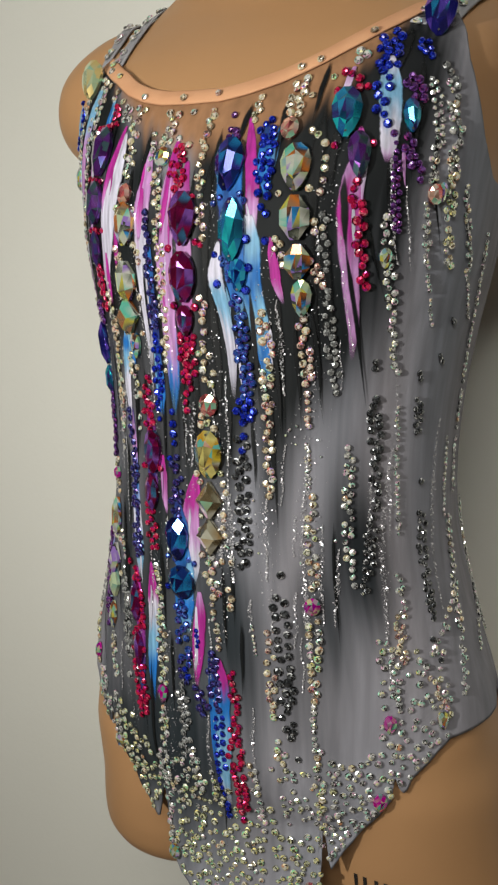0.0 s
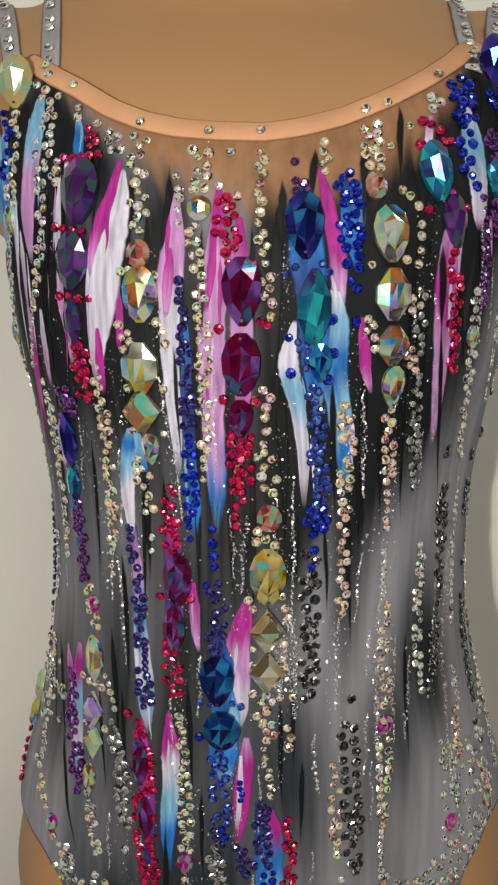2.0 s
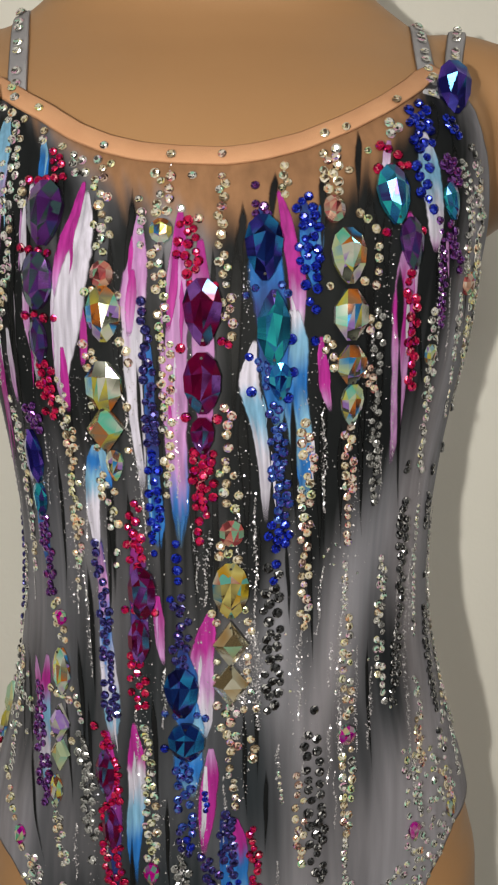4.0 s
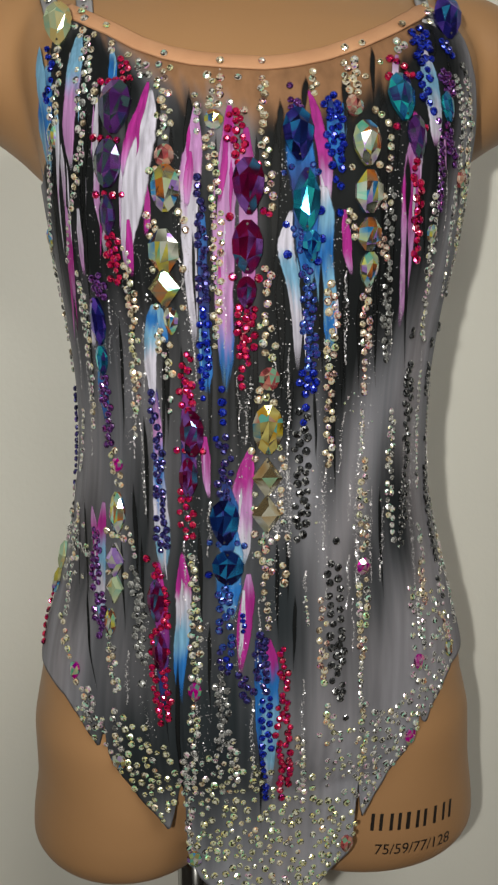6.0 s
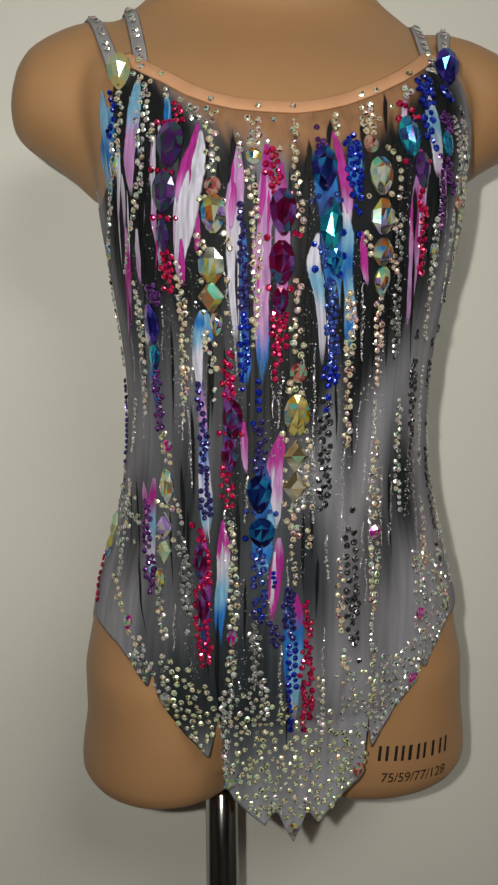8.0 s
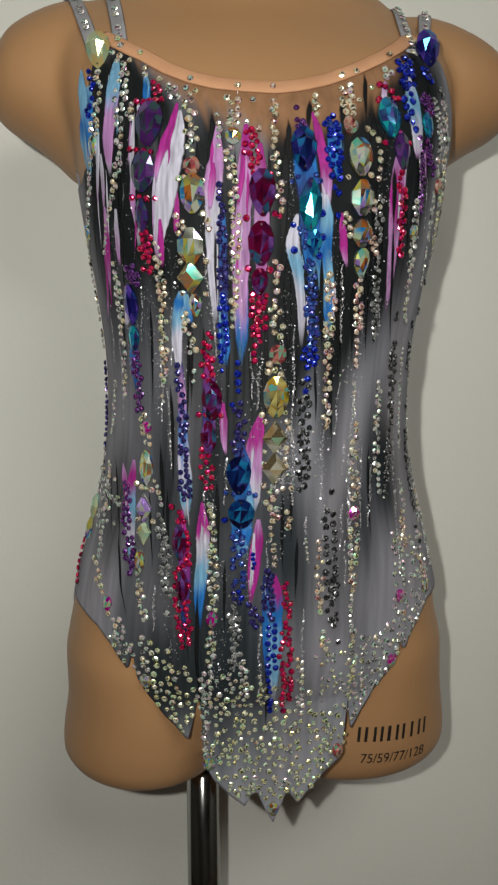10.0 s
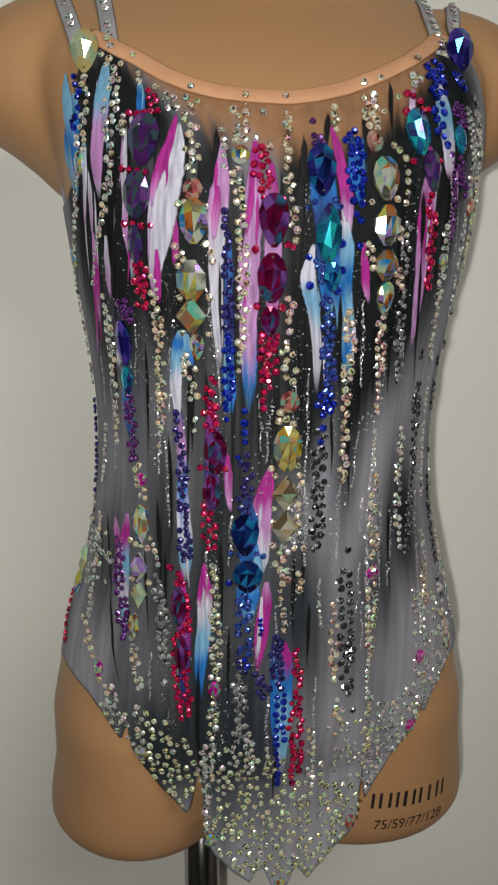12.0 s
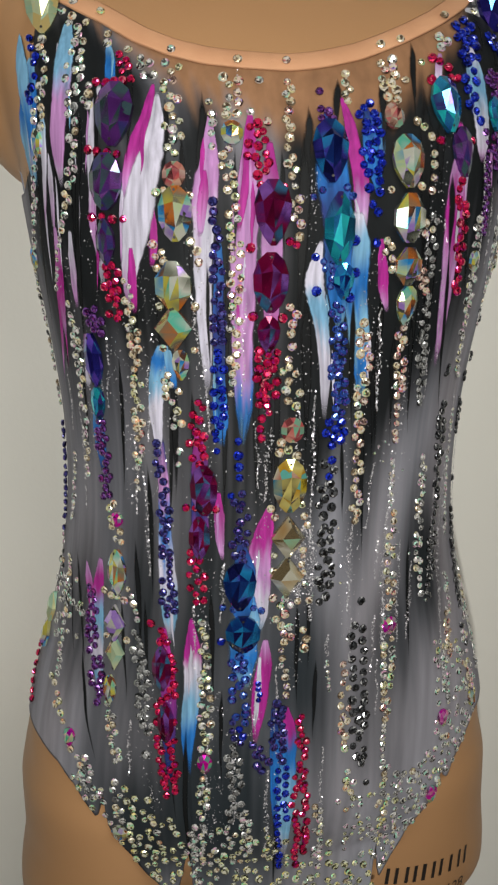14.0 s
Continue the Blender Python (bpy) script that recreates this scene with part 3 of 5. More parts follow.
# Dark and bright stops paint reflections and flashes into each stone's own colours.
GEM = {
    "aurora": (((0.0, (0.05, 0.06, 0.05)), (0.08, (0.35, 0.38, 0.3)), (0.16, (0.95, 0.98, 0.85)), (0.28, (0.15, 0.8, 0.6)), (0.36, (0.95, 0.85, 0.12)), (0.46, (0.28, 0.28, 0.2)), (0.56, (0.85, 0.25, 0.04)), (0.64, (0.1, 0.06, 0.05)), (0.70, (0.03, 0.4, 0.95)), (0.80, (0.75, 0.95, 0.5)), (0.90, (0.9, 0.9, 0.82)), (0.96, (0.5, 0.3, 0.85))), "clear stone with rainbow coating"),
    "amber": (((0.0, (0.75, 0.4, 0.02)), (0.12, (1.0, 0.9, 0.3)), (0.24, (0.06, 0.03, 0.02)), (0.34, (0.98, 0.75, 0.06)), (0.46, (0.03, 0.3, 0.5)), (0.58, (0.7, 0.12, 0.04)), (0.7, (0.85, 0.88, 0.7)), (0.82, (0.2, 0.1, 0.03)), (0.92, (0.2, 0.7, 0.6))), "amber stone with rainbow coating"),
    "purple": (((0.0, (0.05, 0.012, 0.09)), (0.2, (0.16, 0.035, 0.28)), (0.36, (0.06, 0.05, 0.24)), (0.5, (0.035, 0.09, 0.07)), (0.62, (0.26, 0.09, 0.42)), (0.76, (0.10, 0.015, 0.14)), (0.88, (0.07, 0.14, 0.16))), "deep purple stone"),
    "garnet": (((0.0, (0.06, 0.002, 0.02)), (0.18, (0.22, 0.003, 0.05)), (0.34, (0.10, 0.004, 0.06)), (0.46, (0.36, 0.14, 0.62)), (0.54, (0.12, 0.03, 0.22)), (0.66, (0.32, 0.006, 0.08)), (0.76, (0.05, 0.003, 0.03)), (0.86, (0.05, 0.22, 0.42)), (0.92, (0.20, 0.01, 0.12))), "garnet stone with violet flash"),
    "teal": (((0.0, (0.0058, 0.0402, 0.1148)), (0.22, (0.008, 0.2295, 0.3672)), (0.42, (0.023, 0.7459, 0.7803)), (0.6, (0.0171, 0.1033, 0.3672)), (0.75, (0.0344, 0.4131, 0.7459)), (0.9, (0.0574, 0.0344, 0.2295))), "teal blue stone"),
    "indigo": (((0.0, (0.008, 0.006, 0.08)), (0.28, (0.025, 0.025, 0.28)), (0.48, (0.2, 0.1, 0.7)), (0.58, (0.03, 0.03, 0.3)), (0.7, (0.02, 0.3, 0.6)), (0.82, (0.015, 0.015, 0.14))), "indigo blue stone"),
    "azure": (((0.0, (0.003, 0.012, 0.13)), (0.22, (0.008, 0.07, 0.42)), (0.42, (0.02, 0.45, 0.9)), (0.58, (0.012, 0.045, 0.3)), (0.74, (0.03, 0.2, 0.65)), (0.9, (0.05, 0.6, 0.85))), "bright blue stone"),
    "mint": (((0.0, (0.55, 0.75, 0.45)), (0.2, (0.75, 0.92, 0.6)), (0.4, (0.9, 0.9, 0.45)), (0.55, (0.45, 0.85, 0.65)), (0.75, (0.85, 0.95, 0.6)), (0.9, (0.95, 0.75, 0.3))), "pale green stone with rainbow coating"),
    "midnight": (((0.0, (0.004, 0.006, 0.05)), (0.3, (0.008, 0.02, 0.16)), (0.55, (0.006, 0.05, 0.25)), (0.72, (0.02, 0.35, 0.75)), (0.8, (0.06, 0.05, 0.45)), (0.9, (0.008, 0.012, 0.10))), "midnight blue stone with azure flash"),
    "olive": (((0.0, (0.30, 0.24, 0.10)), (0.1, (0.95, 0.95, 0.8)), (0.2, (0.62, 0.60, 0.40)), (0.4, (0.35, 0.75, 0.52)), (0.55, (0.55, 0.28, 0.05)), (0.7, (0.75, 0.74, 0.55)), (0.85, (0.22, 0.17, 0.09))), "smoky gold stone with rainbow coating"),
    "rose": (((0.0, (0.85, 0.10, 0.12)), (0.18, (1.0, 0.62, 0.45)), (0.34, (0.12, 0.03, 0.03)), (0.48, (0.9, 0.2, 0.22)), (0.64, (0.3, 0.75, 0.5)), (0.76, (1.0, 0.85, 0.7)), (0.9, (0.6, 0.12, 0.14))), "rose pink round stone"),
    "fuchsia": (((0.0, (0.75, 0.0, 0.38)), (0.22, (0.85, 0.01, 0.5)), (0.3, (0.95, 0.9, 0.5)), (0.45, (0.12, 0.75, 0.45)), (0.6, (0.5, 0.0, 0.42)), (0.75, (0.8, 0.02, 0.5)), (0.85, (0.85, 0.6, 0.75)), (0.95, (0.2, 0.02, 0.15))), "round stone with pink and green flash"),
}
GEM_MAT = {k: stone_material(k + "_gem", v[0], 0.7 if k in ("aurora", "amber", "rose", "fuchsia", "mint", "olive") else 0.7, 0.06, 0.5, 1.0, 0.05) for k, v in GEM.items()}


def facets(bm, rings, table):
    """Flat facets between rings of points, none sharing corners, so that every facet is a piece of its own."""
    for low, high in zip(rings, rings[1:]):
        n = len(low)
        for i in range(n):
            j = (i + 1) % n
            bm.faces.new([bm.verts.new(p) for p in (low[i], low[j], high[j])])
            bm.faces.new([bm.verts.new(p) for p in (low[i], high[j], high[i])])
    if table:
        bm.faces.new([bm.verts.new(p) for p in rings[-1]])
    bmesh.ops.remove_doubles(bm, verts=bm.verts, dist=0.000001)


def round_stone(mat):
    """A flat-backed cut stone 1 across: girdle, eight kite facets and a table."""
    bm = bmesh.new()
    def ring(r, z, n, turn):
        return [Vector((r * math.cos(2 * math.pi * (k + turn) / n), r * math.sin(2 * math.pi * (k + turn) / n), z)) for k in range(n)]
    facets(bm, [ring(0.47, -0.02, 8, 0), ring(0.5, 0.10, 8, 0), ring(0.39, 0.29, 8, 0.5), ring(0.20, 0.37, 8, 0.5)], True)
    me = bpy.data.meshes.new("round_stone_" + mat.name)
    bm.to_mesh(me)
    bm.free()
    me.materials.append(mat)
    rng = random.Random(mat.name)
    # Darker girdle, mixed crown and brighter table: the shine is painted by facet.
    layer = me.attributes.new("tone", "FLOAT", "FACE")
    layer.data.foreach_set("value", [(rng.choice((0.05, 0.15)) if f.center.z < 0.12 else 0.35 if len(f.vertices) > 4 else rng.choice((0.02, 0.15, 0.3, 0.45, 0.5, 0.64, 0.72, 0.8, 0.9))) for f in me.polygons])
    return me


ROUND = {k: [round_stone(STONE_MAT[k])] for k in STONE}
OUTLINE = {
    "drop": (12, lambda a: (0.5 * math.cos(a) * (1 + 0.26 * math.sin(a) - 0.16 * math.sin(a) ** 2), 0.5 * math.sin(a))),
    "oval": (12, lambda a: (0.5 * math.cos(a) * (1 + 0.10 * math.sin(a) - 0.12 * math.sin(a) ** 2), 0.5 * math.sin(a))),
    "navette": (12, lambda a: (0.5 * math.cos(a) * (1 - 0.42 * abs(math.sin(a)) ** 1.4), 0.5 * math.sin(a))),
    "kite": (4, lambda a: (0.5 * math.cos(a), 0.5 * math.sin(a))),
    "cosmic": (8, lambda a: (0.52 * math.copysign(abs(math.cos(a)) ** 1.4, math.cos(a)), 0.5 * math.copysign(abs(math.sin(a)) ** 1.25, math.sin(a)))),
    "round": (12, lambda a: (0.5 * math.cos(a), 0.5 * math.sin(a))),
}
PLACED = {}


def cell(p):
    return tuple(int(math.floor(c / 0.008)) for c in p)


def free_spot(p, r, slack):
    c = cell(p)
    for i in (-1, 0, 1):
        for j in (-1, 0, 1):
            for k in (-1, 0, 1):
                for q, s in PLACED.get((c[0] + i, c[1] + j, c[2] + k), ()):
                    if (q - p).length < slack * (r + s):
                        return False
    return True


def claim(p, r):
    PLACED.setdefault(cell(p), []).append((p, r))


def gem(shape, colour, deg, z, wide, tall, tilt=0.0):
    """A large sew-on stone; wide and tall in mm, tilt in degrees."""
    p, u, v, w = suit_frame(deg, z / 1000, 0.0016)
    if z > 982:
        w = (w * 0.35 + Vector((0, -1, 0.1))).normalized()
        u = Vector((0, 0, 1)).cross(w).normalized()
        v = w.cross(u)
        p = p + Vector((0, -0.004, 0))
    n, outline = OUTLINE[shape]
    rng = random.Random(int(deg * 31 + z * 17))
    ww, tt = wide / 1000, tall * 1.12 / 1000
    high = 0.30 * min(ww, tt)
    bm = bmesh.new()
    a0 = 0.0 if n <= 6 else math.pi / n
    def ring(s, h, turn=0.0, wob=0.0):
        out = []
        for k in range(n):
            x, y = outline(2 * math.pi * (k + turn) / n + (a0 if n > 6 else math.pi / 2))
            out.append(Vector((x * ww * s, y * tt * s, h + wob * rng.uniform(-1, 1) * high)))
        return out
    if n <= 6:
        girdle, crown = ring(1.0, high * 0.35), ring(0.52, high * 1.05)
        shift = Vector((ww * rng.uniform(-0.07, 0.07), tt * rng.uniform(-0.07, 0.07), 0))
        crown = [c + shift for c in crown]
        facets(bm, [ring(0.97, -0.001), girdle], False)
        for i in range(n):
            j = (i + 1) % n
            bm.faces.new([bm.verts.new(c) for c in (girdle[i], girdle[j], crown[j], crown[i])])
        h = n // 2
        k = rng.randrange(n)
        for run in (range(k, k + h + 1), range(k + h, k + n + 1)):
            bm.faces.new([bm.verts.new(crown[q % n]) for q in run])
    else:
        girdle, waist = ring(1.0, high * 0.3), ring(0.62, high * 0.82, 0.5)
        facets(bm, [ring(0.97, -0.001), girdle], False)
        waist = waist[::2]
        h = len(waist)
        ridge = (Vector((ww * rng.uniform(-0.06, 0.06), tt * 0.2, high * 1.1)), Vector((ww * rng.uniform(-0.06, 0.06), -tt * 0.24, high * 1.05)))

        def face(*corners):
            bm.faces.new([bm.verts.new(c) for c in corners])

        for i in range(h):
            p0, p1 = waist[i], waist[(i + 1) % h]
            g0, g1, g2 = girdle[2 * i], girdle[(2 * i + 1) % n], girdle[(2 * i + 2) % n]
            face(g0, g1, p0)
            face(g1, g2, p1, p0)
            near = [ridge[0] if q.y >= 0 else ridge[1] for q in (p0, p1)]
            face(p0, p1, near[0])
            if near[0] != near[1]:
                face(p1, near[1], near[0])
    bmesh.ops.remove_doubles(bm, verts=bm.verts, dist=0.000005)
    bmesh.ops.recalc_face_normals(bm, faces=bm.faces)
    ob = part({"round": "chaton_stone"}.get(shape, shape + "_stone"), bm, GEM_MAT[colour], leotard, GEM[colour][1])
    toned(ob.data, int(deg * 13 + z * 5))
    t = radians(tilt)
    uu, vv = u * math.cos(t) + v * math.sin(t), v * math.cos(t) - u * math.sin(t)
    ob.matrix_local = Matrix((uu, vv, w)).transposed().to_4x4()
    ob.location = p
    # Flat black discs stand in for the dark inside the sewing holes.
    if tall > 13:
        for end in (-0.41, 0.41) if shape in ("navette", "oval", "kite") else (-0.40,):
            hb = bmesh.new()
            bmesh.ops.create_circle(hb, cap_ends=True, segments=8, radius=0.0006, matrix=Matrix.Translation((0, end * tt, high * (0.62 if n > 6 else 0.66) + 0.0002)))
            part("sew_hole", hb, M_INK, ob, "black disc standing in for the dark of a sewing hole")
    steps = max(1, int(tall / wide * 2 + 0.5))
    for k in range(steps):
        f = (k + 0.5) / steps - 0.5
        claim(p + vv * (f * tt * 0.8), ww * (0.36 if shape != "kite" else 0.3))


COUNT = {}
EXTRA = {}


def stone(kind, deg, z, dia, rng, slack=0.88):
    """One flat-backed stone glued on at an angle and height (metres); dia in metres."""
    p, u, v, w = suit_frame(deg, z, 0.0024 if abs(deg) < 50 and z > top_edge(deg) - 0.010 else 0.0005)
    if not free_spot(p, dia / 2, slack):
        return False
    claim(p, dia / 2)
    w = (w + u * rng.gauss(0, 0.15) + v * rng.gauss(0, 0.15)).normalized()
    u = (u - w * u.dot(w)).normalized()
    spin = rng.uniform(0, 2 * math.pi)
    v = w.cross(u)
    a, b = u * math.cos(spin) + v * math.sin(spin), v * math.cos(spin) - u * math.sin(spin)
    tall = 1.25 if kind in ("cobalt", "sapphire", "navy", "violet", "ruby") else 1.0
    m = Matrix.Translation(p) @ Matrix((a * dia, b * dia, w * dia * tall)).transposed().to_4x4()
    COUNT[kind] = COUNT.get(kind, 0) + 1
    if COUNT[kind] > 300:
        EXTRA.setdefault(kind, []).append(m)
        return True
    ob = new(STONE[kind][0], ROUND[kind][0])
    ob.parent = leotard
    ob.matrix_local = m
    return True


def strand(kind, d0, z0, d1, z1, dia, wide=1.0):
    """A dripping strand of stones from one place to another, so many stones wide; heights and dia in mm."""
    rng = random.Random(int(d0 * 57 + z0 * 13 + d1 * 7))
    a, b = on_suit(d0, z0 / 1000), on_suit(d1, z1 / 1000)
    length = (a - b).length
    dia *= 0.94 / 1000
    per_deg = (on_suit(d0 + 1, z0 / 1000) - on_suit(d0, z0 / 1000)).length
    n = max(1, int(length / dia * (1.0 if wide <= 1 else 1.75 if wide < 2 else 7.0 if wide < 2.7 else 11.0) + 0.5))
    for k in range(n + 1):
        f = k / n
        taper = 1.0 if n < 3 else 0.5 + 0.5 * min(1.0, 3.2 * min(f + 0.1, 1.08 - f))
        if wide <= 1:
            side = rng.gauss(0, 0.12)
        elif wide < 2:
            side = ((k % 2) - 0.5) * (wide - 0.75) * taper + rng.gauss(0, 0.1)
        else:
            side = rng.uniform(-0.5, 0.5) * (wide - 0.9) * taper
        s = dia * rng.choice((0.78, 0.88, 0.96, 0.96, 1.0))
        deg, z = d0 + (d1 - d0) * f + side * dia / per_deg, (z0 + (z1 - z0) * f) / 1000 + rng.gauss(0, 0.1) * dia
        if z < low_edge(deg) + s * 0.3 or z > top_edge(deg) + (0.003 if length < 0.002 else -0.0115 if abs(deg) < 44 else 0.002):
            continue
        pick = kind
        if kind == "champagne" and rng.random() < 0.45:
            pick = rng.choice(("clear", "pink", "lemon"))
        elif kind == "clear" and rng.random() < 0.16:
            pick = rng.choice(("champagne", "smoke"))
        elif kind == "lemon" and rng.random() < 0.45:
            pick = rng.choice(("clear", "clear", "champagne"))
        elif kind == "pink" and rng.random() < 0.35:
            pick = "champagne"
        stone(pick, deg, z, s, rng, 0.78 if kind in ("cobalt", "sapphire", "navy", "violet", "ruby", "grey") else 0.86)


def scatter(kind, count, dia, *outline):
    """Stones strewn over an outline given as angle, height (mm) pairs."""
    pts = [(outline[i], outline[i + 1] / 1000) for i in range(0, len(outline), 2)]
    rng = random.Random(int(count * 7 + outline[0] * 11))
    lo_d, hi_d, lo_z, hi_z = min(p[0] for p in pts), max(p[0] for p in pts), min(p[1] for p in pts), max(p[1] for p in pts)
    made = 0
    for _ in range(count * 14):
        if made >= count:
            break
        d, z = rng.uniform(lo_d, hi_d), rng.uniform(lo_z, hi_z)
        inside = False
        for (x0, y0), (x1, y1) in zip(pts, pts[1:] + pts[:1]):
            if (y0 > z) != (y1 > z) and d < (x1 - x0) * (z - y0) / (y1 - y0) + x0:
                inside = not inside
        if not inside or z < low_edge(d) + dia * 0.0005 or z < low_edge(d - 1) or z < low_edge(d + 1):
            continue
        pick = kind if rng.random() > 0.3 else rng.choice(("clear", "champagne", "lemon", "lemon"))
        made += stone(pick, d, z, dia / 1000 * rng.choice((0.72, 0.85, 1.0, 1.0)), rng, 0.98)


def hem(kind, dia, d0, d1, gap):
    """Stones along the petal hem."""
    rng = random.Random(int(d0 * 3 + 500))
    d, last = d0, None
    while d < d1:
        z = low_edge(d) + 0.0045
        p = on_suit(d, z)
        if last is None or (p - last).length > gap / 1000:
            stone(kind if rng.random() > 0.4 else "clear", d, z, dia / 1000 * rng.choice((0.85, 1.0)), rng)
            last = p
        d += 0.12


# black drips
stroke(-15.4, 958, -19.6, 920, 4.4, BLACK)
stroke(-22.7, 956, -26.2, 925, 4.1, BLACK)
stroke(-0.2, 939, -0.8, 869, 8.1, BLACK)
stroke(21.3, 960, 25.3, 893, 9.7, BLACK)
stroke(26.8, 910, 32.4, 838, 8.5, BLACK)
stroke(33.5, 894, 42.0, 826, 3.6, BLACK)
stroke(16.2, 879, 19.8, 813, 5.6, BLACK)
stroke(15.9, 824, 17.7, 762, 3.9, BLACK)
stroke(0.3, 876, 1.8, 814, 6.9, BLACK)
stroke(-29.9, 889, -30.6, 835, 6.9, BLACK)
stroke(-28.6, 848, -29.4, 792, 4.9, BLACK)
stroke(-46.9, 941, -55.3, 855, 6.3, BLACK)
stroke(-43.1, 950, -52.4, 893, 4.2, BLACK)
stroke(-36.3, 882, -39.6, 834, 4.2, BLACK)
stroke(-59.4, 911, -67.0, 841, 3.3, BLACK)
stroke(-63.0, 929, -73.7, 862, 3.3, BLACK)
stroke(38.6, 962, 42.3, 922, 5.4, BLACK)
stroke(37.2, 1002, 35.3, 970, 6.6, BLACK)
stroke(12.1, 967, 13.2, 936, 4.8, BLACK)
stroke(4.7, 966, 4.1, 946, 4.8, BLACK)
stroke(-14.7, 892, -16.4, 821, 3.1, BLACK)
stroke(-9.5, 855, -9.0, 793, 4.9, BLACK)
stroke(-4.7, 849, -4.2, 779, 4.2, BLACK)
stroke(1.2, 734, 1.4, 684, 3.3, BLACK)
stroke(-41.1, 762, -36.0, 706, 4.0, BLACK)
stroke(-37.4, 799, -34.8, 741, 3.6, BLACK)
stroke(-66.6, 750, -54.2, 698, 2.7, BLACK)
stroke(-70.3, 741, -60.5, 700, 1.9, BLACK)
stroke(-2.6, 653, -2.3, 567, 4.2, BLACK)
stroke(-22.3, 665, -21.2, 585, 4.1, BLACK)
stroke(-19.0, 742, -16.7, 689, 3.6, BLACK)
stroke(-36.0, 966, -43.3, 923, 3.4, BLACK)
stroke(-26.9, 974, -33.0, 936, 4.1, BLACK)
stroke(18.4, 985, 19.1, 955, 4.2, BLACK)
stroke(31.4, 938, 43.7, 880, 5.0, BLACK)
stroke(42.0, 986, 48.2, 930, 5.1, BLACK)
stroke(50.8, 957, 60.6, 900, 3.7, BLACK)
stroke(4.2, 821, 4.7, 792, 3.2, BLACK)
stroke(34.0, 760, 31.6, 698, 3.0, BLACK)
stroke(5.5, 703, 4.9, 664, 3.3, BLACK)
stroke(-56.0, 702, -45.7, 649, 2.7, BLACK)
stroke(-27.6, 688, -24.1, 621, 3.3, BLACK)
stroke(-51.5, 981, -60.5, 929, 3.5, BLACK)
stroke(-21.1, 918, -23.1, 869, 3.4, BLACK)
stroke(-41.0, 926, -46.7, 879, 4.1, BLACK)
stroke(-29.0, 936, -31.5, 892, 3.4, BLACK)
stroke(-20.9, 942, -23.4, 896, 3.4, BLACK)
stroke(-11.4, 935, -13.2, 895, 3.0, BLACK)
stroke(-3.6, 935, -3.7, 895, 3.4, BLACK)
stroke(0.5, 953, 0.1, 925, 5.4, BLACK)
stroke(9.9, 876, 12.6, 821, 4.2, BLACK)
stroke(21.2, 862, 24.1, 816, 3.5, BLACK)
stroke(25.6, 869, 29.9, 820, 3.6, BLACK)
stroke(25.5, 952, 27.4, 924, 7.0, BLACK)
stroke(30.4, 928, 33.5, 894, 5.6, BLACK)
stroke(24.6, 890, 28.2, 848, 5.6, BLACK)
stroke(-43.8, 848, -45.8, 791, 3.2, BLACK)
stroke(-58.1, 855, -61.0, 797, 2.6, BLACK)
stroke(-16.6, 835, -16.7, 786, 3.5, BLACK)
stroke(-5.9, 821, -5.3, 800, 2.8, BLACK)
stroke(10.4, 814, 11.9, 778, 2.5, BLACK)
stroke(16.7, 848, 19.0, 806, 3.2, BLACK)
stroke(-24.3, 835, -24.4, 800, 2.8, BLACK)
stroke(-9.3, 735, -8.9, 704, 2.2, BLACK)
stroke(-36.8, 733, -32.9, 688, 2.6, BLACK)
stroke(-44.2, 732, -38.8, 686, 2.6, BLACK)
stroke(4.0, 742, 3.8, 703, 2.9, BLACK)
stroke(-15.0, 689, -14.1, 642, 3.0, BLACK)
stroke(-18.8, 889, -19.7, 849, 2.4, BLACK)
stroke(-30.1, 828, -30.9, 778, 3.2, BLACK)
stroke(-53.3, 938, -57.3, 897, 3.5, BLACK)
stroke(-69.1, 930, -72.7, 895, 2.9, BLACK)
# dark grounds under the rows of stones
brush((NAVY, BLUE, NAVY, BLUE, SKY), (3.0, 954, 2.4), (3.5, 939, 10.5), (4.4, 918, 12.0), (5.7, 895, 10.8), (6.9, 874, 6.6), (7.6, 862, 1.5))
brush((NAVY, BLUE, BLUE), (8.7, 957, 1.5), (10.3, 944, 6.4), (11.6, 930, 5.5), (12.7, 919, 1.3))
brush((BLUE, NAVY, BLUE), (-16.1, 900, 1.4), (-16.4, 884, 3.7), (-17.3, 860, 4.3), (-17.3, 835, 3.4), (-16.9, 820, 1.2))
brush((NAVY, BLUE, NAVY), (-12.0, 767, 2.6), (-11.0, 751, 10.4), (-11.3, 733, 7.9), (-10.8, 725, 1.6))
brush((MAGENTA, LILAC, MAGENTA), (-5.2, 941, 1.4), (-5.7, 923, 6.9), (-5.7, 898, 8.0), (-6.2, 870, 5.7), (-6.3, 850, 1.5))
brush((MAGENTA, NAVY, MAGENTA), (-23.4, 820, 1.5), (-22.7, 802, 7.7), (-22.6, 778, 7.8), (-22.6, 756, 2.1))
brush((MAGENTA, NAVY), (-30.9, 723, 1.7), (-28.3, 699, 6.7), (-26.4, 669, 6.2), (-25.1, 636, 1.7))
brush((NAVY, BLUE, NAVY), (-3.3, 681, 1.4), (-2.7, 655, 5.1), (-2.6, 626, 4.6), (-1.8, 600, 1.5))
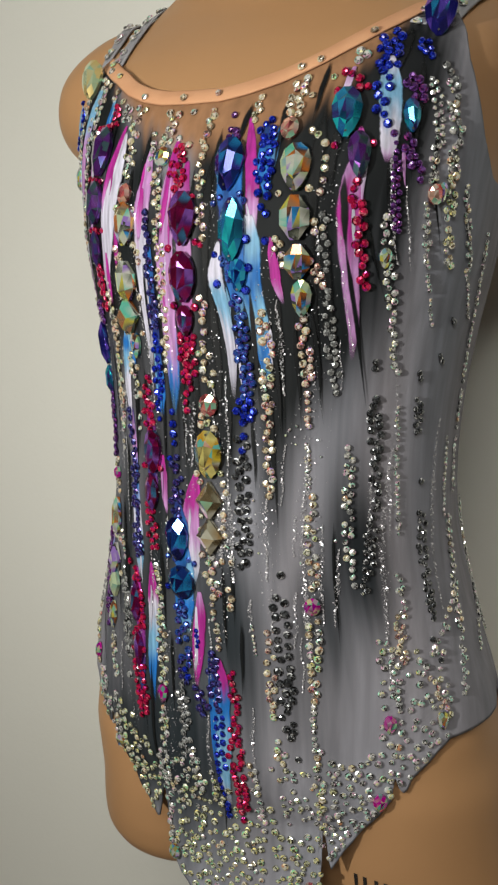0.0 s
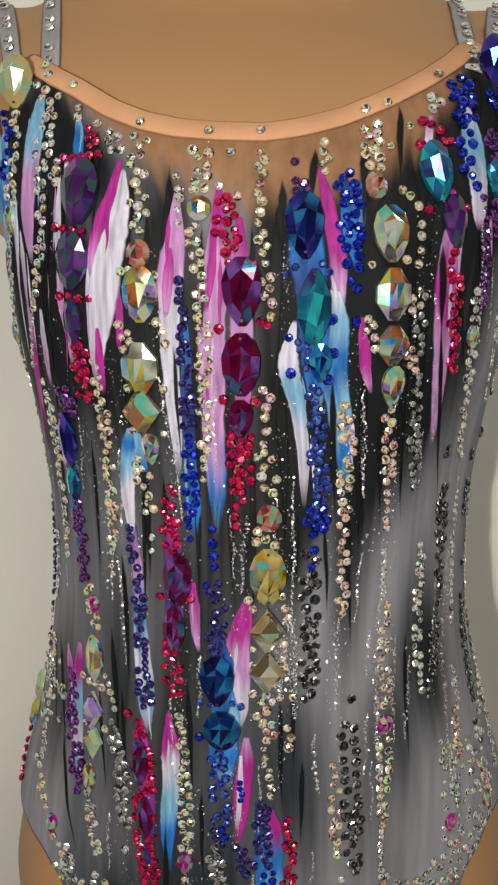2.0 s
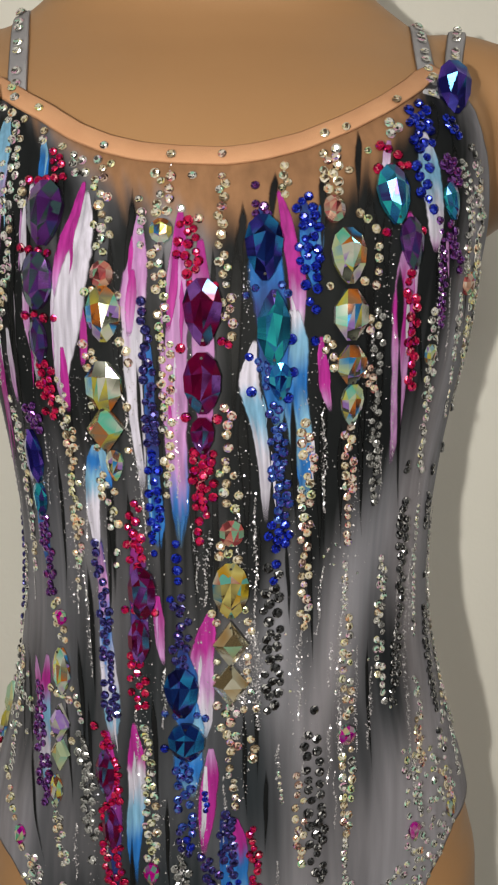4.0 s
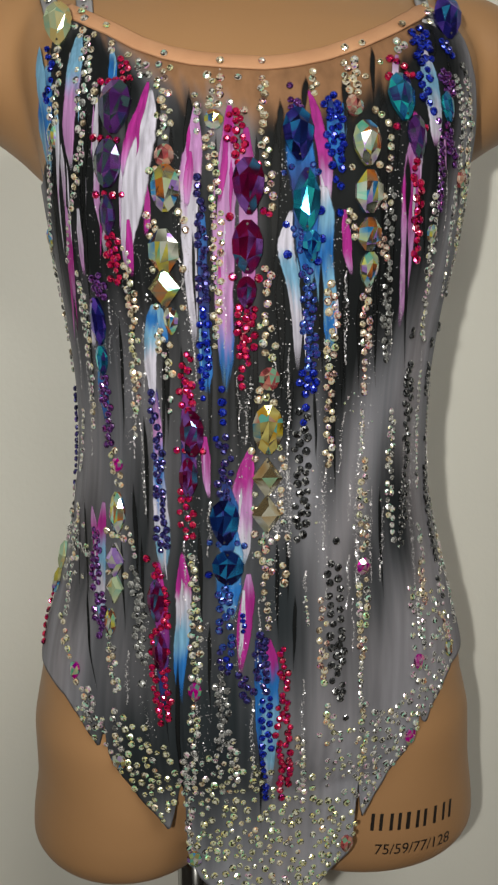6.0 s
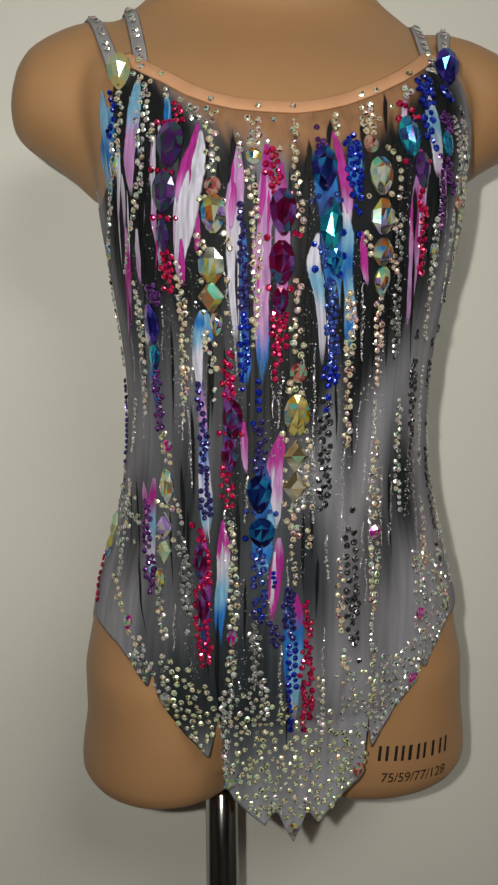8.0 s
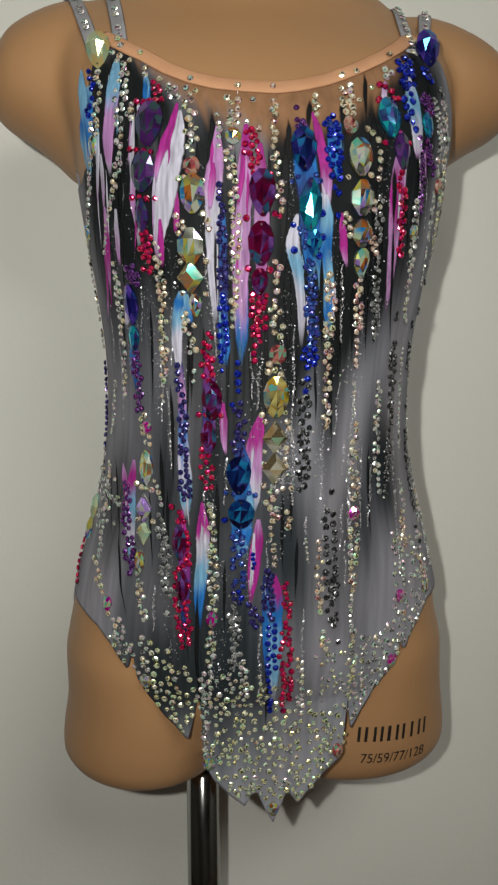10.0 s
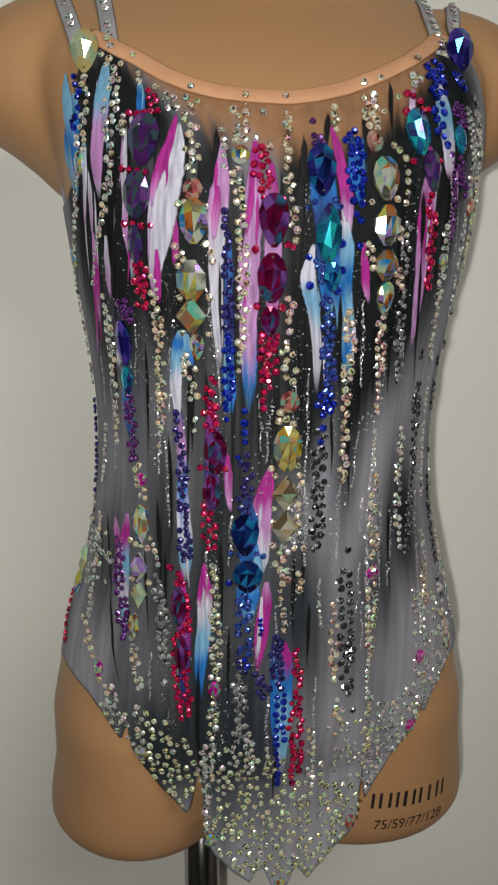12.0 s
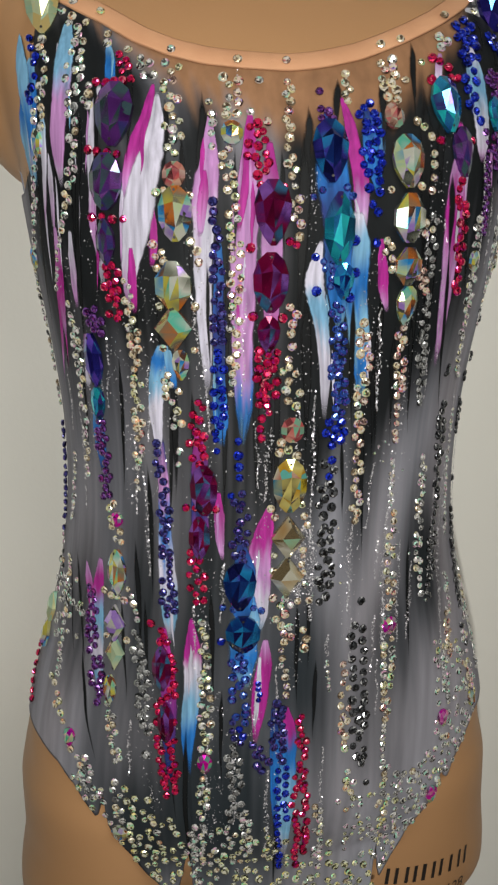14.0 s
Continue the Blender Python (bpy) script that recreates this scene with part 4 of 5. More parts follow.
# coloured drips
brush((MAGENTA, MAGENTA, LILAC), (-23.7, 964, 0.7), (-26.2, 953, 4.7), (-29.6, 942, 6.7), (-33.5, 926, 5.5), (-35.3, 915, 2.0))
brush((WHITE, WHITE, WHITE, LILAC), (-23.5, 960, 0.9), (-25.8, 945, 6.1), (-29.0, 931, 10.5), (-32.1, 915, 13.3), (-34.8, 899, 9.7), (-37.3, 883, 5.4), (-37.9, 870, 1.4))
brush((MAGENTA,), (-35.5, 898, 1.0), (-36.0, 888, 3.4), (-36.5, 880, 3.2), (-36.9, 870, 1.1))
brush((MAGENTA, MAGENTA), (-29.3, 915, 1.0), (-30.0, 907, 3.9), (-30.4, 898, 3.5), (-31.4, 889, 1.0))
brush((LILAC, LILAC, LILAC, WHITE, WHITE, WHITE, WHITE), (-14.4, 953, 0.7), (-15.8, 939, 5.0), (-17.2, 926, 8.7), (-18.8, 909, 9.2), (-19.9, 887, 6.1), (-20.5, 862, 5.1), (-20.5, 848, 3.4), (-20.7, 835, 1.0))
brush((MAGENTA, LILAC), (-17.4, 929, 0.9), (-18.3, 919, 4.1), (-19.3, 908, 2.8), (-19.9, 902, 0.9))
brush((SKY, BLUE, BLUE), (-17.7, 860, 1.9), (-17.7, 840, 4.9), (-17.4, 825, 5.9), (-17.2, 812, 2.0))
brush((MAGENTA, MAGENTA, LILAC, LILAC, LILAC, LILAC, BLUE, SKY), (-7.6, 953, 0.9), (-8.4, 942, 4.4), (-9.6, 925, 6.0), (-10.7, 909, 9.7), (-11.7, 887, 9.3), (-12.5, 860, 7.7), (-12.3, 831, 6.9), (-12.4, 813, 1.5))
brush((MAGENTA,), (-9.2, 938, 0.9), (-10.0, 925, 2.3), (-11.4, 913, 3.2), (-12.0, 904, 0.9))
brush((SKY, SKY, LILAC, LILAC, WHITE), (-38.4, 992, 2.6), (-40.9, 979, 7.3), (-45.6, 963, 7.9), (-50.6, 947, 7.6), (-52.4, 933, 4.7), (-52.9, 923, 1.4))
brush((MAGENTA,), (-50.0, 950, 1.2), (-51.7, 942, 4.6), (-52.8, 932, 2.7), (-52.9, 927, 1.0))
brush((SKY, BLUE, SKY, SKY), (-52.1, 978, 1.9), (-56.3, 967, 8.7), (-63.2, 948, 13.4), (-65.2, 934, 8.2), (-65.1, 923, 2.4))
brush((SKY, BLUE, BLUE), (-29.9, 983, 1.0), (-31.4, 973, 3.9), (-32.9, 964, 3.4))
brush((WHITE, WHITE, LILAC, WHITE), (-35.4, 964, 1.0), (-38.9, 953, 3.1), (-42.2, 937, 3.8), (-43.4, 920, 2.8), (-45.1, 907, 3.5), (-44.5, 895, 2.9), (-45.1, 878, 1.2))
brush((SKY, BLUE, SKY, WHITE, WHITE, WHITE), (-30.6, 857, 3.6), (-31.7, 850, 7.8), (-33.1, 842, 6.4), (-34.1, 828, 6.3), (-34.0, 815, 3.8), (-33.9, 807, 1.1))
brush((SKY, BLUE), (-29.8, 855, 2.6), (-29.1, 847, 4.1), (-28.3, 837, 1.0))
brush((WHITE, WHITE, SKY, WHITE, WHITE), (2.4, 901, 1.0), (1.6, 888, 6.3), (1.8, 879, 7.3), (3.8, 862, 5.0), (5.3, 843, 4.1), (5.7, 823, 1.1))
brush((MAGENTA, MAGENTA, MAGENTA, LILAC, WHITE), (5.2, 960, 0.7), (6.8, 946, 4.8), (8.5, 930, 5.9), (9.7, 916, 5.5), (10.5, 902, 2.5))
brush((WHITE, SKY, BLUE, SKY, BLUE, SKY), (9.0, 913, 3.0), (9.3, 900, 10.5), (10.1, 880, 9.8), (12.4, 859, 8.4), (13.8, 844, 6.1), (14.7, 831, 1.7))
brush((BLUE, SKY), (12.4, 954, 1.5), (12.4, 939, 4.0), (12.4, 925, 2.0))
brush((MAGENTA, MAGENTA, LILAC), (14.7, 902, 0.8), (15.5, 891, 4.0), (16.7, 880, 4.3), (18.5, 870, 0.8))
brush((MAGENTA, LILAC, MAGENTA, LILAC, LILAC, LILAC), (30.8, 952, 1.3), (32.8, 941, 6.1), (32.7, 924, 8.9), (33.5, 903, 9.3), (35.3, 878, 6.6), (37.1, 857, 4.6), (37.2, 844, 1.3))
brush((WHITE, SKY, WHITE, LILAC), (33.3, 987, 2.5), (34.8, 975, 8.7), (36.9, 958, 9.4), (39.7, 942, 6.4), (40.2, 935, 1.6))
brush((LILAC, WHITE), (25.0, 982, 1.1), (24.3, 973, 3.3), (24.6, 965, 1.7))
brush((NAVY, LILAC, BLUE, WHITE, SKY, WHITE), (-33.2, 815, 1.6), (-33.1, 795, 4.4), (-32.4, 774, 5.0), (-30.9, 747, 7.5), (-29.5, 729, 7.2), (-28.5, 716, 2.2))
brush((MAGENTA, MAGENTA, WHITE, SKY, BLUE, BLUE), (-23.6, 729, 0.8), (-22.5, 712, 7.0), (-22.0, 699, 7.6), (-22.0, 680, 7.4), (-21.6, 660, 5.0), (-21.0, 642, 1.1))
brush((MAGENTA, MAGENTA, LILAC, WHITE, SKY), (-5.5, 785, 1.0), (-6.6, 773, 7.7), (-7.7, 760, 9.8), (-6.6, 745, 6.8), (-6.8, 730, 6.4), (-7.8, 718, 2.7))
brush((BLUE, SKY, BLUE, SKY), (-10.4, 745, 5.2), (-10.1, 727, 11.6), (-10.2, 707, 10.7), (-9.9, 691, 2.7))
brush((LILAC, MAGENTA, MAGENTA, MAGENTA), (-5.4, 718, 1.6), (-5.5, 703, 6.8), (-6.5, 682, 6.6), (-7.3, 659, 1.1))
brush((WHITE,), (-6.6, 709, 0.8), (-6.6, 691, 2.2), (-7.4, 669, 1.1))
brush((MAGENTA, MAGENTA, BLUE, SKY, SKY, WHITE), (-0.5, 681, 1.1), (0.0, 668, 6.2), (-0.1, 652, 6.9), (-0.2, 632, 8.1), (-0.7, 611, 5.9), (-0.5, 585, 1.2))
brush((MAGENTA, LILAC), (-18.0, 791, 1.0), (-18.0, 778, 4.6), (-17.2, 767, 3.1), (-16.5, 758, 0.8))
brush((LILAC, MAGENTA, SKY, WHITE, SKY, LILAC), (-54.2, 752, 1.6), (-54.2, 739, 6.3), (-53.1, 721, 8.4), (-50.8, 704, 7.3), (-48.0, 690, 4.1), (-46.3, 678, 1.3))
brush((SKY, BLUE, NAVY), (-52.5, 832, 2.2), (-54.9, 819, 7.1), (-54.1, 805, 6.3), (-53.2, 791, 1.9))
brush((LILAC, WHITE), (-54.7, 860, 1.5), (-55.3, 847, 5.5), (-56.8, 834, 2.1))
brush((WHITE, LILAC), (-53.0, 905, 1.1), (-54.7, 888, 3.8), (-55.6, 871, 1.2))
brush((LILAC, MAGENTA, LILAC), (-58.6, 907, 1.3), (-60.0, 890, 4.1), (-62.5, 872, 4.1), (-64.6, 856, 1.7))
stroke(-53.5, 989, -65.6, 926, 9.2, SKY, SKY, BLUE, WHITE)
stroke(-56.3, 938, -60.9, 894, 4.2, WHITE, LILAC)
stroke(-58.5, 904, -67.0, 841, 3.3, LILAC, MAGENTA)
stroke(-60.8, 748, -52.2, 711, 6.8, LILAC, MAGENTA, LILAC)
stroke(-58.5, 904, -71.5, 833, 5.1, LILAC, MAGENTA, LILAC)
stroke(-55.2, 978, -65.7, 930, 9.2, BLUE, SKY, WHITE)
stroke(-53.6, 959, -63.5, 905, 4.9, SKY, WHITE, LILAC)
# thin streaks
stroke(-27.7, 949, -30.8, 926, 2.7, MAGENTA)
stroke(-32.5, 926, -34.9, 903, 2.0, MAGENTA, LILAC)
stroke(-35.4, 926, -38.9, 889, 2.7, WHITE, LILAC)
stroke(-16.6, 942, -18.9, 918, 2.4, MAGENTA)
stroke(-18.2, 902, -19.4, 869, 2.0, WHITE)
stroke(-11.1, 895, -12.2, 862, 2.4, WHITE, LILAC)
stroke(-12.8, 879, -13.5, 849, 1.7, MAGENTA, LILAC)
stroke(-8.7, 925, -9.9, 895, 2.4, MAGENTA)
stroke(-11.4, 835, -12.2, 814, 2.1, SKY, BLUE)
stroke(12.3, 882, 13.9, 855, 2.8, WHITE, SKY)
stroke(14.6, 862, 16.0, 838, 2.1, WHITE)
stroke(4.1, 879, 5.6, 848, 2.1, SKY, WHITE)
stroke(6.3, 855, 7.8, 828, 1.7, WHITE)
stroke(-42.5, 983, -46.8, 954, 2.4, WHITE)
stroke(-42.4, 972, -46.8, 944, 1.7, SKY)
stroke(-58.6, 964, -65.7, 936, 2.1, WHITE)
stroke(-60.5, 929, -66.2, 880, 1.8, WHITE)
stroke(-55.0, 928, -60.1, 880, 1.4, WHITE)
stroke(-46.7, 937, -50.7, 893, 1.7, WHITE)
stroke(-43.9, 903, -47.0, 879, 1.7, MAGENTA)
stroke(34.4, 939, 36.4, 911, 2.5, WHITE, LILAC)
stroke(33.7, 918, 36.0, 890, 2.1, WHITE)
stroke(36.9, 977, 39.2, 954, 2.2, WHITE)
stroke(43.5, 944, 47.3, 923, 2.2, LILAC)
stroke(-32.9, 838, -34.7, 813, 2.1, WHITE)
stroke(-30.8, 848, -32.4, 828, 1.7, SKY)
stroke(-7.7, 764, -8.1, 742, 1.8, WHITE)
stroke(-6.5, 704, -7.1, 669, 1.8, WHITE)
stroke(-23.1, 715, -22.3, 685, 1.8, WHITE)
stroke(-11.7, 735, -11.6, 697, 2.2, SKY)
stroke(-29.9, 741, -27.4, 711, 1.8, WHITE)
stroke(-0.3, 645, -0.8, 603, 2.3, WHITE)
stroke(-0.1, 669, 0.2, 645, 1.9, LILAC)
stroke(-56.9, 733, -52.6, 707, 1.5, WHITE)
stroke(-18.2, 786, -17.9, 764, 1.4, LILAC)
stroke(-52.4, 827, -53.0, 801, 1.4, SKY)
stroke(16.8, 893, 17.3, 872, 1.4, LILAC)
stroke(8.2, 919, 10.7, 896, 1.7, WHITE)
stroke(24.0, 976, 24.7, 959, 1.8, LILAC)
stroke(-40.2, 954, -44.7, 927, 1.7, LILAC)
stroke(-29.8, 980, -32.3, 965, 1.4, SKY)
stroke(-18.6, 849, -18.8, 818, 1.4, SKY)
# glitter
glitter(16.8, 872, 19.2, 826, 2.4)
glitter(30.3, 911, 37.2, 848, 1.4)
glitter(3.4, 835, 3.9, 767, 1.7)
glitter(4.3, 775, 4.2, 726, 4.3)
glitter(19.8, 802, 18.8, 770, 1.4)
glitter(14.5, 774, 13.9, 729, 2.2)
glitter(30.7, 761, 27.6, 707, 1.8)
glitter(35.3, 748, 30.9, 706, 1.9)
glitter(24.5, 731, 22.3, 700, 1.8)
glitter(8.5, 718, 7.9, 699, 1.8)
glitter(-22.9, 879, -19.9, 818, 1.7)
glitter(-46.3, 859, -49.3, 827, 1.1)
glitter(-11.6, 669, -11.4, 613, 2.6)
glitter(-11.5, 876, -12.5, 835, 1.4)
glitter(21.3, 700, 20.2, 669, 1.1)
glitter(-6.9, 697, -7.4, 666, 1.8)
glitter(-2.7, 704, -2.9, 665, 1.1)
glitter(-35.0, 848, -36.6, 813, 1.4)
glitter(-27.0, 876, -28.7, 855, 1.4)
glitter(0.1, 828, 0.2, 800, 1.0)
glitter(25.2, 907, 28.5, 880, 1.4)
glitter(41.1, 940, 45.1, 905, 1.4)
glitter(-9.2, 821, -8.4, 793, 1.0)
glitter(-40.8, 820, -40.8, 777, 1.4)
glitter(-63.3, 826, -62.7, 774, 1.1)
glitter(-17.3, 666, -17.4, 617, 1.5)
glitter(-4.4, 645, -4.5, 594, 1.9)
glitter(7.0, 656, 7.0, 606, 1.5)
glitter(26.3, 802, 26.9, 776, 1.1)
glitter(14.6, 725, 13.7, 702, 1.1)
glitter(-66.8, 848, -69.4, 811, 1.1)
glitter(-7.1, 978, -9.2, 959, 0.7)
glitter(2.2, 775, 1.5, 738, 5.0)
glitter(23.0, 766, 21.8, 743, 1.8)
glitter(73.2, 812, 68.5, 711, 2.8)
glitter(52.6, 799, 44.0, 678, 3.0)
glitter(26.3, 802, 22.1, 660, 2.5)
glitter(21.3, 724, 19.3, 693, 1.8)
glitter(-5.9, 821, -7.0, 786, 2.1)
glitter(-38.8, 799, -36.0, 748, 2.1)
glitter(-16.1, 757, -16.1, 727, 2.1)
glitter(-23.1, 742, -22.0, 704, 1.4)
glitter(-36.5, 671, -35.2, 639, 1.9)
glitter(-50.7, 855, -50.7, 834, 1.4)
glitter(46.6, 800, 44.4, 743, 2.2)
glitter(51.5, 840, 53.0, 817, 1.4)
glitter(53.0, 791, 52.2, 753, 1.4)
glitter(41.8, 938, 47.8, 889, 1.3)
glitter(47.5, 925, 52.4, 886, 0.8)
glitter(33.3, 854, 35.1, 829, 0.8)
# loose flakes between the drips
for deg, z0, z1, wide in ((-58, 930, 800, 14), (-44, 960, 780, 14), (-33, 900, 740, 14), (-21, 930, 690, 12), (-8, 900, 660, 12), (1, 930, 690, 12), (14, 900, 690, 14), (27, 950, 700, 16), (-16, 690, 600, 16), (-2, 680, 590, 14), (-30, 720, 620, 16)):
    glitter(deg, z0, deg * 0.97, z1, wide, 0.07)
# large stones
gem("drop", "mint", -44.7, 998.0, 14.2, 20.6)
gem("drop", "purple", -33.9, 951.2, 16.4, 24.5)
gem("oval", "purple", -39.1, 924.5, 15.0, 21.2)
gem("navette", "purple", -41.7, 900.2, 9.3, 17.9)
gem("navette", "indigo", -52.2, 848.2, 11.1, 22.9)
gem("drop", "teal", -52.8, 827.8, 7.9, 14.4)
gem("round", "rose", -23.5, 926.8, 9.8, 9.8)
gem("oval", "aurora", -24.2, 911.4, 14.5, 20.3)
gem("cosmic", "aurora", -26.3, 882.3, 16.4, 20.4)
gem("kite", "aurora", -27.2, 864.5, 16.5, 18.6)
gem("drop", "aurora", -26.3, 848.5, 7.6, 12.4)
gem("round", "aurora", -11.4, 943.5, 9.1, 9.1)
gem("drop", "garnet", -5.6, 911.9, 15.2, 24.2)
gem("oval", "garnet", -6.3, 883.8, 15.2, 23.0)
gem("drop", "garnet", -6.7, 862.1, 9.6, 14.3)
gem("drop", "midnight", 3.3, 936.6, 14.9, 24.4)
gem("navette", "teal", 5.4, 905.7, 14.3, 27.2)
gem("drop", "azure", 7.1, 884.0, 8.9, 14.3)
gem("drop", "aurora", 18.3, 933.5, 14.5, 20.7)
gem("cosmic", "aurora", 20.1, 910.4, 15.2, 20.0)
gem("cosmic", "aurora", 21.5, 890.2, 13.2, 15.9)
gem("drop", "aurora", 22.9, 873.2, 9.8, 16.1)
gem("round", "rose", 14.5, 952.2, 9.0, 10.3)
gem("drop", "teal", 26.4, 958.3, 14.1, 23.2)
gem("drop", "purple", 32.5, 938.7, 10.6, 19.7)
gem("drop", "teal", 42.9, 956.8, 7.9, 14.5)
gem("drop", "indigo", 45.0, 1008.7, 15.1, 21.9)
gem("oval", "garnet", -21.6, 792.0, 12.7, 21.9)
gem("navette", "garnet", -22.5, 769.4, 10.7, 19.2)
gem("round", "rose", -1.2, 819.9, 10.5, 10.5)
gem("oval", "amber", -1.3, 794.3, 15.8, 23.2)
gem("kite", "olive", -1.2, 769.4, 15.6, 19.2)
gem("kite", "olive", -1.1, 750.2, 15.7, 19.3)
gem("drop", "midnight", -11.9, 745.9, 15.0, 22.2)
gem("oval", "midnight", -10.7, 721.5, 16.6, 17.3)
gem("navette", "aurora", -46.5, 747.2, 11.0, 21.3)
gem("kite", "aurora", -45.2, 720.7, 11.8, 17.8)
gem("kite", "mint", -43.7, 705.7, 10.4, 15.6)
gem("navette", "aurora", -43.5, 686.1, 7.5, 14.2)
gem("navette", "garnet", -29.7, 701.6, 10.3, 22.0)
gem("navette", "garnet", -27.1, 672.5, 8.9, 20.0)
gem("kite", "mint", -80.7, 712.1, 8.7, 15.1)
gem("kite", "aurora", -80.7, 696.8, 8.0, 14.3)
gem("round", "fuchsia", -47.8, 773.2, 6.6, 6.6)
gem("drop", "fuchsia", -54.1, 653.5, 6.9, 9.2)
gem("drop", "fuchsia", -17.7, 650.3, 7.4, 10.0)
gem("round", "fuchsia", 25.4, 717.4, 8.6, 8.6)
gem("drop", "fuchsia", 41.1, 653.5, 7.1, 9.0)
gem("drop", "aurora", 57.0, 653.6, 6.1, 8.9)
gem("drop", "fuchsia", 37.0, 607.8, 7.6, 9.9)
gem("round", "aurora", -37.8, 603.2, 8.8, 8.8)
gem("round", "aurora", -18.7, 543.0, 8.6, 8.6)
gem("drop", "rose", 19.3, 545.4, 8.0, 9.6)
gem("drop", "aurora", -0.1, 507.1, 7.6, 9.6)
gem("drop", "aurora", 44.0, 891.9, 6.1, 8.7)
gem("drop", "aurora", -59.1, 941.7, 6.4, 11.3)
gem("drop", "aurora", -75.6, 892.7, 4.8, 8.9)
gem("drop", "aurora", 58.6, 922.7, 5.2, 8.2)
gem("round", "rose", 56.5, 921.7, 8.0, 8.5)
# strands of stones
strand("cobalt", -48.8, 986.0, -57.8, 959.9, 4.6, 1.5)
strand("cobalt", -59.3, 969.2, -66.7, 954.5, 4.6, 1)
strand("cobalt", -66.9, 951.6, -69.2, 933.6, 4.3, 1)
strand("clear", -46.8, 984.6, -59.3, 942.4, 4.6, 2.5)
strand("clear", -61.9, 935.9, -73.1, 898.6, 4.0, 1.5)
strand("clear", -74.2, 898.7, -88.5, 862.6, 4.1, 1.5)
strand("clear", -88.5, 862.6, -88.4, 820.2, 3.9, 1)
strand("navy", -89.0, 808.3, -84.1, 753.7, 4.0, 1)
strand("clear", -39.1, 1003.6, -36.1, 990.2, 4.6, 3)
strand("clear", -36.4, 990.2, -41.1, 953.7, 4.5, 2.5)
strand("clear", -42.1, 971.9, -48.3, 930.6, 4.5, 1.5)
strand("clear", -46.7, 937.2, -55.8, 904.0, 4.5, 2)
strand("clear", -56.9, 904.1, -63.7, 880.2, 3.6, 1)
strand("clear", -58.7, 872.9, -60.7, 818.9, 4.4, 1.5)
strand("clear", -60.7, 818.9, -61.3, 791.0, 4.1, 1)
strand("clear", -70.1, 799.3, -73.5, 764.1, 3.4, 1)
strand("clear", -29.7, 989.4, -30.5, 981.2, 4.9, 1)
strand("ruby", -35.6, 964.5, -28.2, 965.3, 4.8, 2)
strand("ruby", -28.2, 976.0, -28.9, 964.9, 4.1, 1.5)
strand("ruby", -42.5, 937.4, -33.6, 935.8, 4.8, 1)
strand("ruby", -44.8, 909.9, -36.7, 909.3, 4.8, 1)
strand("ruby", -41.6, 892.2, -43.6, 867.4, 4.5, 3)
strand("violet", -49.8, 870.9, -50.2, 858.1, 4.9, 3)
strand("violet", -53.5, 819.5, -52.3, 781.1, 4.7, 2.5)
strand("violet", -52.6, 862.3, -53.6, 855.2, 4.3, 1)
strand("champagne", -38.5, 884.2, -38.2, 869.0, 4.1, 1.5)
strand("champagne", -38.2, 869.0, -38.3, 848.4, 4.5, 2)
strand("champagne", -38.3, 846.7, -40.6, 802.4, 4.6, 2)
strand("clear", -40.7, 800.6, -40.4, 789.8, 3.9, 1)
strand("champagne", -50.9, 781.3, -46.3, 761.5, 4.4, 2.5)
strand("champagne", -50.9, 735.8, -40.8, 732.3, 4.8, 2)
strand("champagne", -47.5, 713.8, -40.5, 713.1, 4.4, 1)
strand("clear", -43.3, 677.5, -38.5, 646.8, 4.1, 1.5)
strand("clear", -43.5, 743.2, -38.7, 725.1, 3.7, 1)
strand("clear", -24.1, 974.0, -24.1, 964.6, 4.4, 1.5)
strand("champagne", -17.9, 982.2, -21.9, 952.3, 4.8, 2.5)
strand("champagne", -21.9, 952.3, -23.4, 932.5, 4.7, 2.5)
strand("champagne", -27.6, 920.4, -20.8, 918.5, 4.4, 1.5)
strand("champagne", -29.4, 899.0, -29.2, 889.0, 4.4, 2)
strand("champagne", -21.3, 900.4, -20.8, 888.8, 4.4, 2)
strand("champagne", -30.4, 873.3, -22.2, 873.9, 4.4, 1)
strand("champagne", -30.2, 855.3, -23.7, 855.4, 4.5, 1.5)
strand("champagne", -30.1, 843.3, -28.7, 831.2, 4.5, 2.5)
strand("champagne", -28.6, 830.6, -28.2, 817.3, 4.5, 2)
strand("clear", -28.1, 809.5, -28.0, 803.1, 3.9, 1)
strand("navy", -16.3, 916.7, -17.1, 878.9, 4.7, 2)
strand("navy", -17.1, 878.9, -17.3, 855.4, 4.8, 2)
strand("cobalt", -17.7, 853.7, -18.2, 817.5, 4.8, 2)
strand("cobalt", -19.0, 821.0, -18.6, 810.5, 4.5, 1)
strand("clear", -14.3, 955.6, -15.5, 938.5, 4.4, 1)
strand("champagne", -8.7, 975.7, -11.3, 948.0, 4.8, 2.5)
strand("champagne", -13.1, 939.1, -12.9, 901.9, 4.4, 1.5)
strand("champagne", -12.6, 901.9, -14.4, 848.6, 4.4, 1.5)
strand("champagne", -14.4, 848.6, -14.9, 833.2, 4.1, 1)
strand("ruby", -7.1, 948.0, -7.8, 925.0, 4.7, 3)
strand("ruby", -10.7, 899.3, -9.5, 897.9, 4.7, 1)
strand("ruby", -2.5, 900.7, -1.7, 899.4, 4.7, 1)
strand("ruby", -9.7, 869.5, -8.7, 868.8, 4.8, 1)
strand("ruby", -3.8, 868.8, -2.8, 868.8, 4.8, 1)
strand("ruby", -7.3, 923.3, -2.6, 921.9, 4.4, 2)
